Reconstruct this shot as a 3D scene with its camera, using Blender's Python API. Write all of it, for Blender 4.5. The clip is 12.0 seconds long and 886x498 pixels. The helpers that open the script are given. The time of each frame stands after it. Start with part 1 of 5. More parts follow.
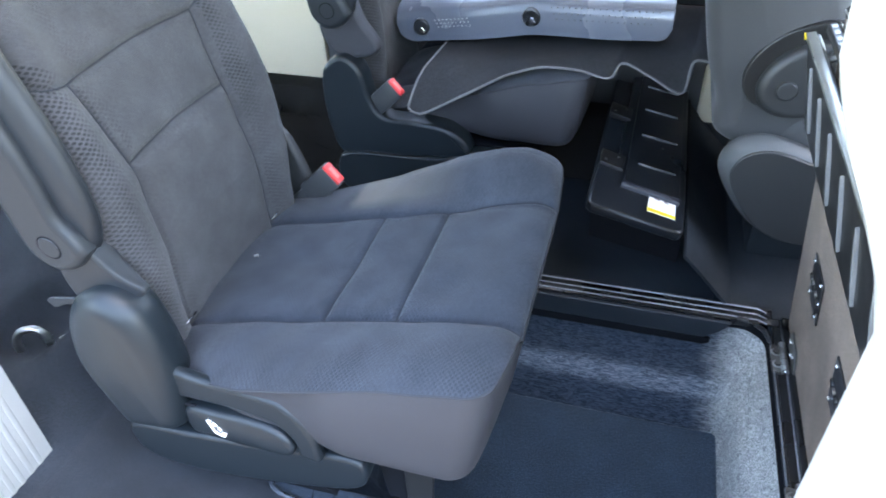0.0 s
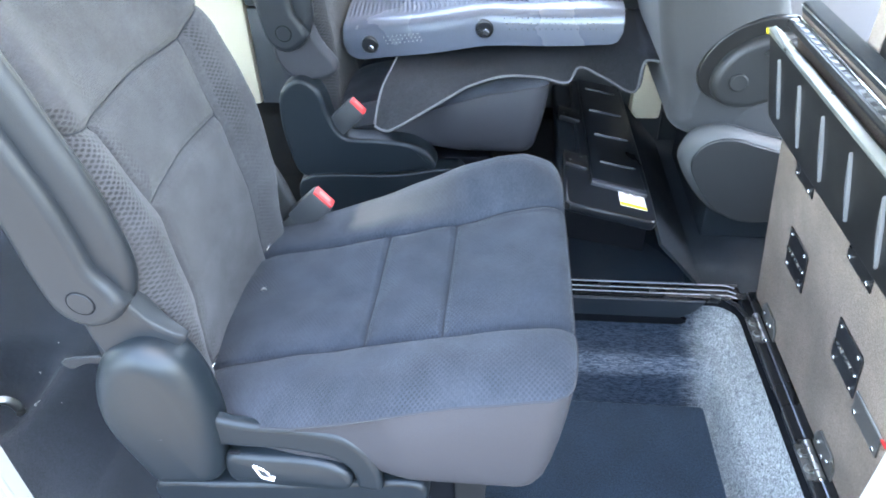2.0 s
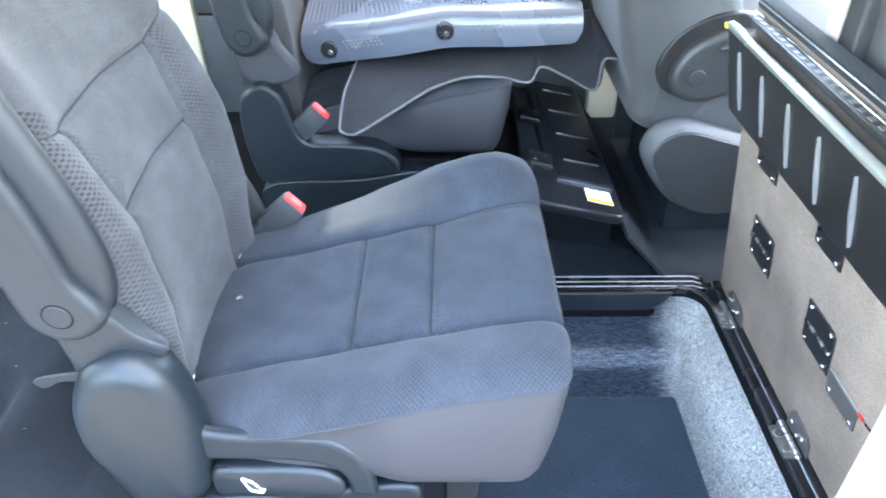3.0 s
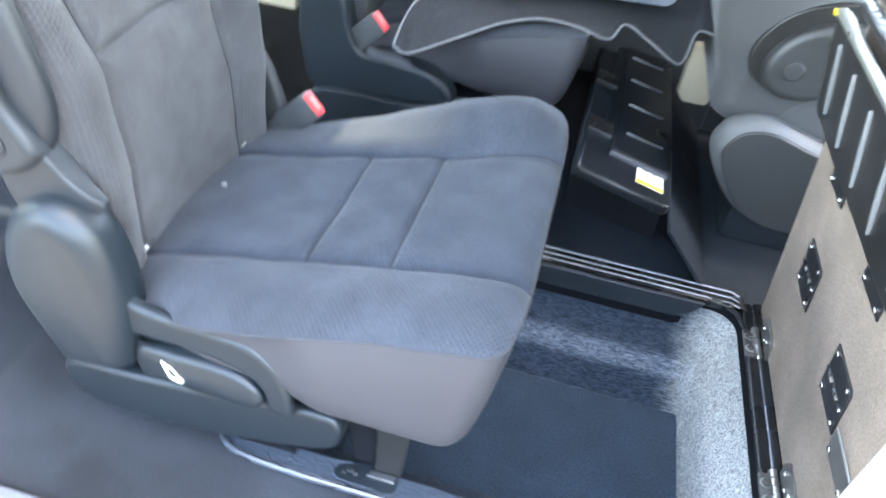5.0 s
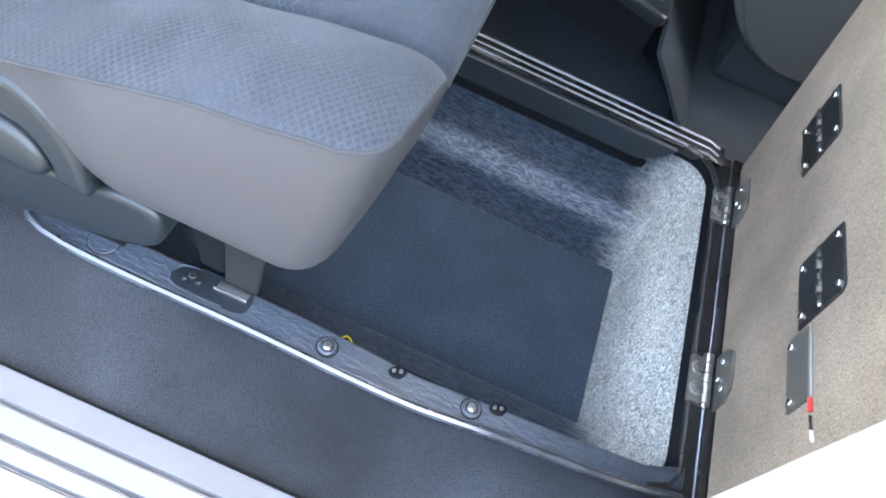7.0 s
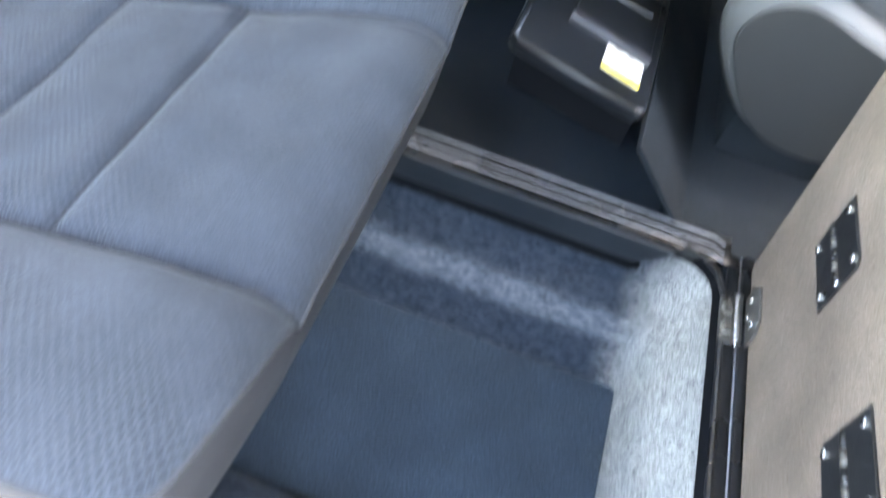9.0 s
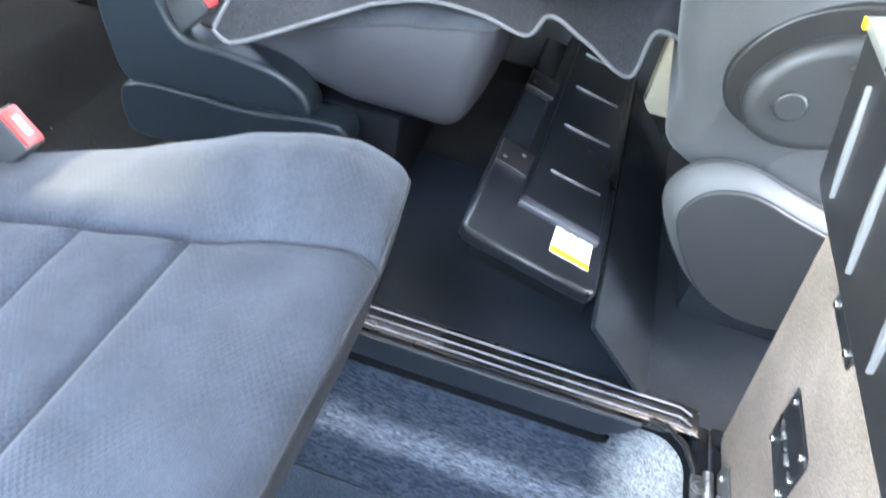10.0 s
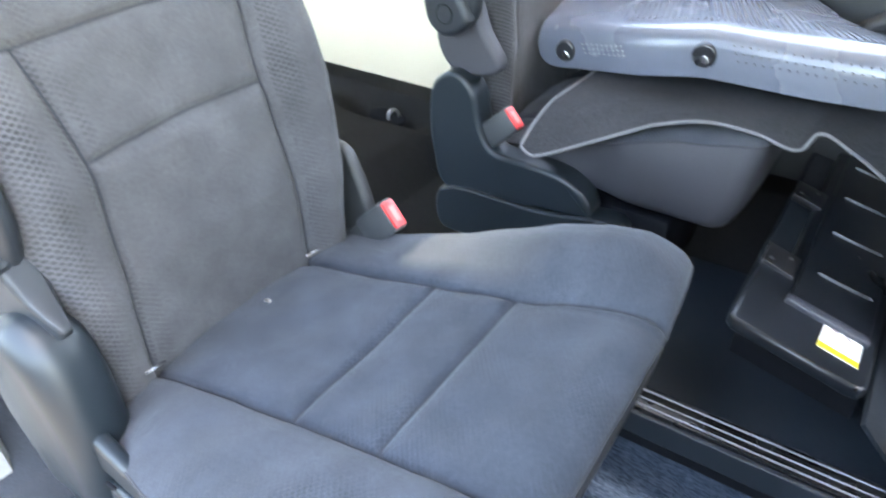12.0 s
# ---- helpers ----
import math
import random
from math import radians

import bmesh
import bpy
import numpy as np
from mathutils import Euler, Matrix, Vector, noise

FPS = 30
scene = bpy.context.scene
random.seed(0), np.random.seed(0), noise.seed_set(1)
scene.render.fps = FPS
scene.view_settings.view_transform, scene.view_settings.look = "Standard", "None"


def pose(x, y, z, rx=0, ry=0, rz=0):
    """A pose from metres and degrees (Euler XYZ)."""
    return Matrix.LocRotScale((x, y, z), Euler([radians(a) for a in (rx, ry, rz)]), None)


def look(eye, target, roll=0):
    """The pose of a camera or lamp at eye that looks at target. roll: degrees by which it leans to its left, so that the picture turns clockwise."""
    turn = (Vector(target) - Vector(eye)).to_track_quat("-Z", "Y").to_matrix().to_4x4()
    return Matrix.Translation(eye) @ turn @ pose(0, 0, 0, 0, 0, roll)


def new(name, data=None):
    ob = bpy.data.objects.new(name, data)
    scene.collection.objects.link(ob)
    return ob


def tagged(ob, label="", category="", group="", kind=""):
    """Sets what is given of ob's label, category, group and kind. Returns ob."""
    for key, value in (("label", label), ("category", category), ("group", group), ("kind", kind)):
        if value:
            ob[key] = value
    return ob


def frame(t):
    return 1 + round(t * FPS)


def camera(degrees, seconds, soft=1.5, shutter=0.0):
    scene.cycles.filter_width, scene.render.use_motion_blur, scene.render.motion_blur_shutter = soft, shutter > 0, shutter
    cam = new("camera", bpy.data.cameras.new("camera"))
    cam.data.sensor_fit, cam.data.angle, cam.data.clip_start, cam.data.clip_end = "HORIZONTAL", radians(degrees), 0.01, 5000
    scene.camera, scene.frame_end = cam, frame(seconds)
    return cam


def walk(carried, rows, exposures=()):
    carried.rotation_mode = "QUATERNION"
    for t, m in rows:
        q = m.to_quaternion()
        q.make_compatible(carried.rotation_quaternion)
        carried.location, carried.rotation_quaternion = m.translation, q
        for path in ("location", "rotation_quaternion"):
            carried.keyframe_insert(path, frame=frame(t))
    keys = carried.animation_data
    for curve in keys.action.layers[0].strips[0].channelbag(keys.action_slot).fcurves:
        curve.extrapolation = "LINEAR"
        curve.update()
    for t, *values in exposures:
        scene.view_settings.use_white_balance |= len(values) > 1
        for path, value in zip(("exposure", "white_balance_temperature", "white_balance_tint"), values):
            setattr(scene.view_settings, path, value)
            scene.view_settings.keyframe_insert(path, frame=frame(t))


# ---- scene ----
cam = camera(65.2, 12.0, soft=1.8, shutter=0.5)
PATH = [
    (0, (0.313, -0.058, 0.897), (-0.173, 1.446, -0.328), -2.5),
    (0.5, (0.318, -0.064, 0.896), (-0.234, 1.423, -0.322), -4.1),
    (1, (0.297, -0.063, 0.899), (-0.212, 1.442, -0.315), -3.9),
    (1.5, (0.216, -0.075, 0.907), (-0.124, 1.489, -0.293), -2.8),
    (2, (0.131, -0.097, 0.903), (-0.039, 1.492, -0.299), -1.6),
    (2.5, (0.098, -0.106, 0.898), (0.012, 1.506, -0.283), -1.5),
    (3, (0.084, -0.103, 0.888), (0.067, 1.51, -0.294), -0.7),
    (3.2, (0.084, -0.104, 0.885), (0.103, 1.503, -0.304), -0.5),
    (4.8, (0.163, -0.074, 0.843), (-0.025, 1.484, -0.396), 4.4),
    (5, (0.211, -0.037, 0.823), (-0.042, 1.472, -0.465), 8.1),
    (5.5, (0.263, 0.033, 0.789), (-0.06, 1.341, -0.69), 12.2),
    (6, (0.25, 0.036, 0.769), (0.18, 1.379, -0.711), 18.8),
    (6.5, (0.247, 0.067, 0.704), (0.241, 1.367, -0.816), 24.1),
    (6.7, (0.256, 0.092, 0.679), (0.265, 1.352, -0.874), 25.2),
    (8.3, (0.264, 0.228, 0.62), (0.314, 1.267, -1.089), 24.7),
    (8.5, (0.267, 0.254, 0.622), (0.298, 1.294, -1.086), 24.0),
    (9, (0.299, 0.337, 0.651), (0.19, 1.548, -0.937), 16.3),
    (9.2, (0.299, 0.351, 0.659), (0.164, 1.708, -0.805), 14.6),
    (9.5, (0.317, 0.388, 0.699), (0.141, 1.78, -0.726), 13.2),
    (10, (0.326, 0.4, 0.715), (0.098, 1.846, -0.647), 11.2),
    (10.5, (0.285, 0.368, 0.757), (-0.205, 1.847, -0.497), 8.1),
    (11, (0.275, 0.28, 0.79), (-0.392, 1.695, -0.456), 6.0),
    (11.5, (0.309, 0.24, 0.778), (-0.415, 1.619, -0.476), 2.9),
    (12, (0.319, 0.237, 0.784), (-0.591, 1.585, -0.379), -0.6),
]
walk(cam, [(t, look(eye, target, roll)) for t, eye, target, roll in PATH],
     [(0, 4.65, 7700, 10), (1, 5.10, 7900, 10), (1.5, 5.08, 7900, 9), (2.5, 5.40, 7800, 8), (5, 5.50, 8500, 9), (6.5, 5.38, 8700, 10), (8.5, 5.48, 9400, 10),
      (9.5, 5.95, 8900, 10), (10, 6.12, 8800, 10), (10.5, 5.82, 8700, 10), (11, 5.70, 8700, 10), (12, 5.42, 8600, 10)])

# ---------- world, sun, exposure ----------
world = bpy.data.worlds.new("sky")
scene.world = world
world.use_nodes = True
wn = world.node_tree.nodes
sky = wn.new("ShaderNodeTexSky")
sky.sky_type = "NISHITA"
sky.sun_disc = False
sky.sun_elevation, sky.sun_rotation = radians(69), radians(75)
wn["Background"].inputs["Strength"].default_value = 0.15
world.node_tree.links.new(sky.outputs["Color"], wn["Background"].inputs["Color"])
sun = new("sun", bpy.data.lights.new("sun", "SUN"))
sun.data.energy, sun.data.angle, sun.data.color = 2.2, radians(0.6), (1.0, 0.95, 0.88)
sun.matrix_world = look((1.2, 0.33, 3.3), (0, 0, 0))


# ---------- materials ----------
def material(name, colour, rough=0.6, metal=0.0, vary=0.15, scale=6.0, grain=0.0, grain_scale=400.0, bump=0.0, spec=0.5,
             cells=0.0, cell_depth=0.0, sheen=0.0, stretch=(1, 1, 1), coat=0.0):
    """A procedural surface: broad stains, fine grain, and relief, all in object space."""
    m = bpy.data.materials.new(name)
    m.use_nodes = True
    nodes, links = m.node_tree.nodes, m.node_tree.links
    b = nodes["Principled BSDF"]
    b.inputs["Metallic"].default_value = metal
    b.inputs["Specular IOR Level"].default_value = spec
    b.inputs["Sheen Weight"].default_value = sheen
    b.inputs["Sheen Roughness"].default_value = 0.5
    b.inputs["Coat Weight"].default_value = coat
    b.inputs["Coat Roughness"].default_value = 0.15
    tc = nodes.new("ShaderNodeTexCoord")
    mp = nodes.new("ShaderNodeMapping")
    mp.inputs["Scale"].default_value = stretch
    links.new(tc.outputs["Object"], mp.inputs["Vector"])
    broad = nodes.new("ShaderNodeTexNoise")
    broad.inputs["Scale"].default_value, broad.inputs["Detail"].default_value = scale, 5
    links.new(mp.outputs["Vector"], broad.inputs["Vector"])
    fine = nodes.new("ShaderNodeTexNoise")
    fine.inputs["Scale"].default_value, fine.inputs["Detail"].default_value = grain_scale, 3
    links.new(mp.outputs["Vector"], fine.inputs["Vector"])

    def ramp(source, amount):
        r = nodes.new("ShaderNodeMapRange")
        r.inputs["From Min"].default_value, r.inputs["From Max"].default_value = 0.3, 0.7
        r.inputs["To Min"].default_value, r.inputs["To Max"].default_value = 1 - amount, 1 + amount
        links.new(source, r.inputs["Value"])
        return r.outputs["Result"]

    k = nodes.new("ShaderNodeMath")
    k.operation = "MULTIPLY"
    links.new(ramp(broad.outputs["Fac"], vary), k.inputs[0])
    links.new(ramp(fine.outputs["Fac"], grain), k.inputs[1])
    c = nodes.new("ShaderNodeVectorMath")
    c.operation = "SCALE"
    c.inputs[0].default_value = colour
    links.new(k.outputs["Value"], c.inputs["Scale"])
    links.new(c.outputs["Vector"], b.inputs["Base Color"])
    rr = nodes.new("ShaderNodeMath")
    rr.operation, rr.use_clamp = "MULTIPLY", True
    links.new(ramp(broad.outputs["Fac"], min(vary, 0.25)), rr.inputs[0])
    rr.inputs[1].default_value = rough
    links.new(rr.outputs["Value"], b.inputs["Roughness"])
    height = fine.outputs["Fac"]
    if cells:
        v = nodes.new("ShaderNodeTexVoronoi")
        v.inputs["Scale"].default_value, v.inputs["Randomness"].default_value = cells, 0.12
        links.new(mp.outputs["Vector"], v.inputs["Vector"])
        mix = nodes.new("ShaderNodeMath")
        mix.operation = "MULTIPLY_ADD"
        links.new(v.outputs["Distance"], mix.inputs[0])
        mix.inputs[1].default_value = cell_depth
        links.new(height, mix.inputs[2])
        height = mix.outputs["Value"]
    if bump:
        bp = nodes.new("ShaderNodeBump")
        bp.inputs["Strength"].default_value, bp.inputs["Distance"].default_value = bump, 0.002
        links.new(height, bp.inputs["Height"])
        links.new(bp.outputs["Normal"], b.inputs["Normal"])
    return m


def fabric(name, colour, holes, cells=190, patchy=0.12, band=None, squash=1.3, lit_patch=False):
    """Woven seat cloth on the surface's own metres: ribs, pile, and knitted holes where holes > 0,
    strongest in the lengthwise bands (from, full, full to, to, strength across the seat)."""
    m = bpy.data.materials.new(name)
    m.use_nodes = True
    nodes, links = m.node_tree.nodes, m.node_tree.links
    b = nodes["Principled BSDF"]
    b.inputs["Roughness"].default_value = 0.92
    b.inputs["Specular IOR Level"].default_value = 0.15
    b.inputs["Sheen Weight"].default_value = 0.08
    b.inputs["Sheen Roughness"].default_value = 0.45

    def math_node(op, a, c):
        n = nodes.new("ShaderNodeMath")
        n.operation = op
        for k, v in enumerate((a, c)):
            if isinstance(v, (int, float)):
                n.inputs[k].default_value = v
            else:
                links.new(v, n.inputs[k])
        return n.outputs["Value"]

    def span(source, lo, hi, a, c):
        r = nodes.new("ShaderNodeMapRange")
        for k, v in zip(("From Min", "From Max", "To Min", "To Max"), (lo, hi, a, c)):
            r.inputs[k].default_value = v
        links.new(source, r.inputs["Value"])
        return r.outputs["Result"]

    def noise_node(scale, detail):
        n = nodes.new("ShaderNodeTexNoise")
        n.inputs["Scale"].default_value, n.inputs["Detail"].default_value = scale, detail
        links.new(uv.outputs["UV"], n.inputs["Vector"])
        return n.outputs["Fac"]

    uv = nodes.new("ShaderNodeTexCoord")
    mp = nodes.new("ShaderNodeMapping")
    mp.inputs["Rotation"].default_value = (0, 0, radians(45))
    mp.inputs["Scale"].default_value = (1, squash, 1)
    links.new(uv.outputs["UV"], mp.inputs["Vector"])
    broad, worn, pile = noise_node(7, 4), noise_node(26, 3), noise_node(1100, 2)
    rib = nodes.new("ShaderNodeTexWave")
    rib.bands_direction = "Y"
    rib.inputs["Scale"].default_value, rib.inputs["Distortion"].default_value, rib.inputs["Detail Scale"].default_value = 125, 1.2, 6
    links.new(uv.outputs["UV"], rib.inputs["Vector"])
    height = math_node("ADD", math_node("MULTIPLY", rib.outputs["Fac"], 0.35), math_node("MULTIPLY", pile, 0.6))
    tone = math_node("MULTIPLY", span(broad, 0.3, 0.7, 0.76, 1.20), span(worn, 0.3, 0.7, 0.86, 1.12))
    tone = math_node("MULTIPLY", tone, span(pile, 0.3, 0.7, 0.72, 1.28))
    tone = math_node("MULTIPLY", tone, span(noise_node(210, 4), 0.3, 0.7, 0.89, 1.10))
    if holes:
        v = nodes.new("ShaderNodeTexVoronoi")
        v.voronoi_dimensions = "2D"
        v.inputs["Scale"].default_value, v.inputs["Randomness"].default_value = cells, 0.10
        links.new(mp.outputs["Vector"], v.inputs["Vector"])
        dots = span(v.outputs["Distance"], 0.22, 0.46, 1.0, 0.0)
        dots = math_node("MULTIPLY", dots, span(noise_node(9, 2), 0.40, 0.62, patchy, 1.0))
        if band:
            sep = nodes.new("ShaderNodeSeparateXYZ")
            links.new(uv.outputs["UV"], sep.inputs["Vector"])
            mask = 0.12
            for lo, full, full_end, hi, much in band:
                rise = math_node("MULTIPLY", span(sep.outputs["X"], lo, full, 0.0, much), span(sep.outputs["X"], full_end, hi, 1.0, 0.0))
                mask = math_node("MAXIMUM", rise, mask)
            dots = math_node("MULTIPLY", dots, mask)
        tone = math_node("MULTIPLY", tone, span(dots, 0.0, 1.0, 1.0, 1 - holes))
        height = math_node("SUBTRACT", height, math_node("MULTIPLY", dots, 0.7))
    c = nodes.new("ShaderNodeVectorMath")
    c.operation = "SCALE"
    c.inputs[0].default_value = colour
    links.new(tone, c.inputs["Scale"])
    links.new(c.outputs["Vector"], b.inputs["Base Color"])
    if lit_patch:
        # a patch of window light, put into the colour of the bolster beside the aisle
        sd, wob = nodes.new("ShaderNodeSeparateXYZ"), noise_node(30, 3)
        links.new(uv.outputs["UV"], sd.inputs["Vector"])
        along = math_node("ADD", sd.outputs["Y"], math_node("MULTIPLY", wob, 0.02))
        fade = math_node("MULTIPLY", span(along, -0.105, -0.09, 0.0, 1.0), span(along, -0.06, 0.09, 1.0, 0.0))
        fade = math_node("MULTIPLY", fade, span(sd.outputs["X"], 0.125, 0.15, 0.0, 0.85))
        mix = nodes.new("ShaderNodeMix")
        mix.data_type = "RGBA"
        links.new(fade, mix.inputs[0])
        links.new(c.outputs["Vector"], mix.inputs[6])
        mix.inputs[7].default_value = (0.105, 0.098, 0.088, 1)
        links.new(mix.outputs[2], b.inputs["Base Color"])
    bp = nodes.new("ShaderNodeBump")
    bp.inputs["Strength"].default_value, bp.inputs["Distance"].default_value = 0.55, 0.0012
    links.new(height, bp.inputs["Height"])
    links.new(bp.outputs["Normal"], b.inputs["Normal"])
    return m


# one cloth: sky light on cushions, warm light on backs, put into the colours
FABRIC = fabric("seat_fabric_skylit", (0.0274, 0.0332, 0.0432), 0.24, 200, 0.08)
FABRIC_PLAIN = fabric("seat_fabric_warmlit", (0.049, 0.0485, 0.051), 0.40, 160, 0.15, ((-0.13, -0.118, -0.108, -0.095, 0.8), (-0.20, -0.18, 0.18, 0.20, 0.15)))
FABRIC_MESH = fabric("seat_mesh_skylit", (0.0322, 0.0378, 0.0478), 0.38, 185, 0.22, ((-0.27, -0.25, -0.19, -0.14, 1.0), (0.12, 0.14, 0.20, 0.25, 0.6)), lit_patch=True)
FABRIC_BOLD = fabric("seat_mesh_warmlit", (0.049, 0.0485, 0.0515), 0.68, 158, 0.5, ((-0.22, -0.20, -0.168, -0.145, 1.0), (-0.14, -0.135, -0.125, -0.115, 0.7), (0.10, 0.108, 0.135, 0.155, 0.75)), 1.4)
# the shade in the seams' creases, as a dark cord colour
SEAM_SHADE = material("seam_shade", (0.026, 0.028, 0.033), 0.95, spec=0.1)
SEAT_SIDE = material("seat_side_vinyl", (0.0262, 0.0262, 0.031), 0.6, vary=0.16, scale=5, grain=0.1, grain_scale=700, bump=0.1, spec=0.35)
THREAD = material("seam_thread", (0.034, 0.035, 0.039), 0.95, spec=0.1)
PLASTIC = material("black_trim_plastic", (0.0068, 0.0106, 0.0138), 0.40, vary=0.05, scale=5, grain=0.1, grain_scale=1800, bump=0.05, spec=0.36)
GLOSS = material("black_gloss_plastic", (0.010, 0.011, 0.013), 0.28, vary=0.2, scale=12, grain=0.1, bump=0.04, spec=0.5)
LID_PLASTIC = material("black_ribbed_plastic", (0.0142, 0.0141, 0.0142), 0.38, vary=0.2, scale=10, grain=0.1, grain_scale=900, bump=0.06, spec=0.35)
BLACK_RUBBER = material("black_floor_rubber", (0.0065, 0.0072, 0.009), 0.75, vary=0.2, grain=0.2, bump=0.1, spec=0.06)
AISLE_BLACK = material("aisle_black", (0.0080, 0.0125, 0.0185), 0.6, vary=0.35, scale=7, grain=0.2, grain_scale=500, bump=0.1, spec=0.3)
FOLD_PLASTIC = material("black_lid_plastic", (0.0075, 0.0095, 0.0125), 0.33, vary=0.25, scale=9, grain=0.12, grain_scale=900, bump=0.05, spec=0.4)
AISLE_CARPET = material("black_aisle_carpet", (0.0185, 0.0235, 0.0285), 0.95, vary=0.25, scale=9, grain=0.5, grain_scale=700, bump=0.8, spec=0.1)
# same carpet as CARPET, with the shade behind the seats in its colour
SHADED_CARPET = material("carpet_in_shade", (0.0142, 0.0139, 0.0138), 0.95, vary=0.3, scale=6, grain=0.5, grain_scale=600, bump=0.8, spec=0.06)
CARPET = material("dark_carpet", (0.0174, 0.0206, 0.0254), 0.95, vary=0.6, scale=4.5, grain=0.5, grain_scale=700, bump=0.8, spec=0.1, sheen=0.06)
ARM = material("armrest_vinyl", (0.0105, 0.0128, 0.0158), 0.45, spec=0.35, vary=0.06, scale=6, grain=0.12, grain_scale=900, bump=0.12)
# black ribs made grey: their sky highlight is in the colour
RIB = material("rib_sky_highlight", (0.16, 0.163, 0.17), 0.3, vary=0.1, spec=0.8)
ALUMINIUM = material("pale_anodised_edge", (0.24, 0.25, 0.235), 0.3, metal=0.4, vary=0.1, scale=20, spec=0.6)
# folded lid's black ribs, lightened in colour for their glint
RIB_DARK = material("rib_dim_highlight", (0.05, 0.052, 0.056), 0.22, vary=0.1, spec=0.8)
BAR_GREY = material("grey_plastic_bar", (0.030, 0.032, 0.040), 0.4, vary=0.15, scale=20, grain=0.1, grain_scale=900, bump=0.05)
# pale colour in place of the bright highlights on black rails
RAIL = material("rail_highlight", (0.30, 0.31, 0.345), 0.35, metal=0.4, vary=0.12, scale=12)
STRIP = material("textured_black_trim", (0.027, 0.036, 0.049), 0.34, vary=0.2, scale=14, grain=0.25, grain_scale=230, bump=0.9, spec=0.6, stretch=(0.45, 1, 1))
BEAD = material("smooth_trim_bead", (0.028, 0.034, 0.042), 0.22, vary=0.3, scale=30, spec=0.9)
# grey trim with the light on its bevels put into the colour
RIM_GREY = material("lit_trim_grey", (0.062, 0.064, 0.065), 0.58, vary=0.05, grain=0.06, grain_scale=1500, bump=0.05)


def bin_felt():
    """Matted felt of the bin: navy fibres drawn out along the walls; the end wall's light is put into a paler colour,
    the ledge's ridge is paler from worn fuzz and light.
    """
    m = material("bin_felt", (0.03, 0.04, 0.056), 0.95, spec=0.05, sheen=0.04)
    nodes, links = m.node_tree.nodes, m.node_tree.links
    tc = nodes.new("ShaderNodeTexCoord")
    place = nodes.new("ShaderNodeSeparateXYZ")
    links.new(tc.outputs["Object"], place.inputs["Vector"])

    def math_node(op, a, c=0.0):
        n = nodes.new("ShaderNodeMath")
        n.operation = op
        for k, v in enumerate((a, c)):
            if isinstance(v, (int, float)):
                n.inputs[k].default_value = v
            else:
                links.new(v, n.inputs[k])
        return n.outputs["Value"]

    def span(source, lo, hi, a=0.0, c=1.0, kind="SMOOTHSTEP"):
        r = nodes.new("ShaderNodeMapRange")
        r.interpolation_type = kind
        for k, v in zip(("From Min", "From Max", "To Min", "To Max"), (lo, hi, a, c)):
            r.inputs[k].default_value = v
        links.new(source, r.inputs["Value"])
        return r.outputs["Result"]

    def fibres(stretch, scale, detail, twist):
        mp, n = nodes.new("ShaderNodeMapping"), nodes.new("ShaderNodeTexNoise")
        mp.inputs["Scale"].default_value = stretch
        links.new(tc.outputs["Object"], mp.inputs["Vector"])
        links.new(mp.outputs["Vector"], n.inputs["Vector"])
        n.inputs["Scale"].default_value, n.inputs["Detail"].default_value, n.inputs["Distortion"].default_value = scale, detail, twist
        return n.outputs["Fac"]

    long_ones, curls, patches = fibres((0.14, 1, 1), 520, 6, 1.4), fibres((1, 0.55, 0.4), 260, 7, 3.4), fibres((0.4, 1, 1), 38, 4, 0.8)
    wob = math_node("MULTIPLY", math_node("SUBTRACT", patches, 0.5), 0.035)
    # end wall: paler colour in place of the light it catches
    end = span(math_node("ADD", place.outputs["X"], wob), 0.485, 0.575)
    low = math_node("ADD", place.outputs["Z"], math_node("MULTIPLY", wob, 0.35))
    far_side = span(place.outputs["Y"], 0.85, 0.90)
    ridge = math_node("MULTIPLY", math_node("MULTIPLY", span(low, -0.146, -0.126), span(low, -0.116, -0.098, 1.0, 0.0)), math_node("ADD", math_node("MULTIPLY", far_side, 0.5), 0.5))
    strands = math_node("ADD", math_node("MULTIPLY", long_ones, math_node("SUBTRACT", 1.0, end)), math_node("MULTIPLY", curls, end))
    grey = span(strands, 0.41, 0.61, 0.0, 1.0, "LINEAR")

    def blend(f, a, c):
        n = nodes.new("ShaderNodeMix")
        n.data_type = "RGBA"
        links.new(f, n.inputs[0])
        for k, v in ((6, a), (7, c)):
            if isinstance(v, tuple):
                n.inputs[k].default_value = (*v, 1)
            else:
                links.new(v, n.inputs[k])
        return n.outputs[2]

    navy = blend(grey, (0.0115, 0.0185, 0.0290), (0.043, 0.058, 0.080))
    worn = blend(grey, (0.038, 0.049, 0.067), (0.16, 0.18, 0.21))
    pale = blend(grey, (0.13, 0.137, 0.142), (0.53, 0.53, 0.515))
    links.new(blend(end, blend(ridge, navy, worn), pale), nodes["Principled BSDF"].inputs["Base Color"])
    bp = nodes.new("ShaderNodeBump")
    bp.inputs["Strength"].default_value, bp.inputs["Distance"].default_value = 0.8, 0.003
    links.new(strands, bp.inputs["Height"])
    links.new(bp.outputs["Normal"], nodes["Principled BSDF"].inputs["Normal"])
    return m


FELT = bin_felt()
BIN_CARPET = material("bin_floor_carpet", (0.0245, 0.0395, 0.0575), 0.95, vary=0.16, scale=12, grain=0.5, grain_scale=380, bump=0.7, spec=0.1, sheen=0.2)
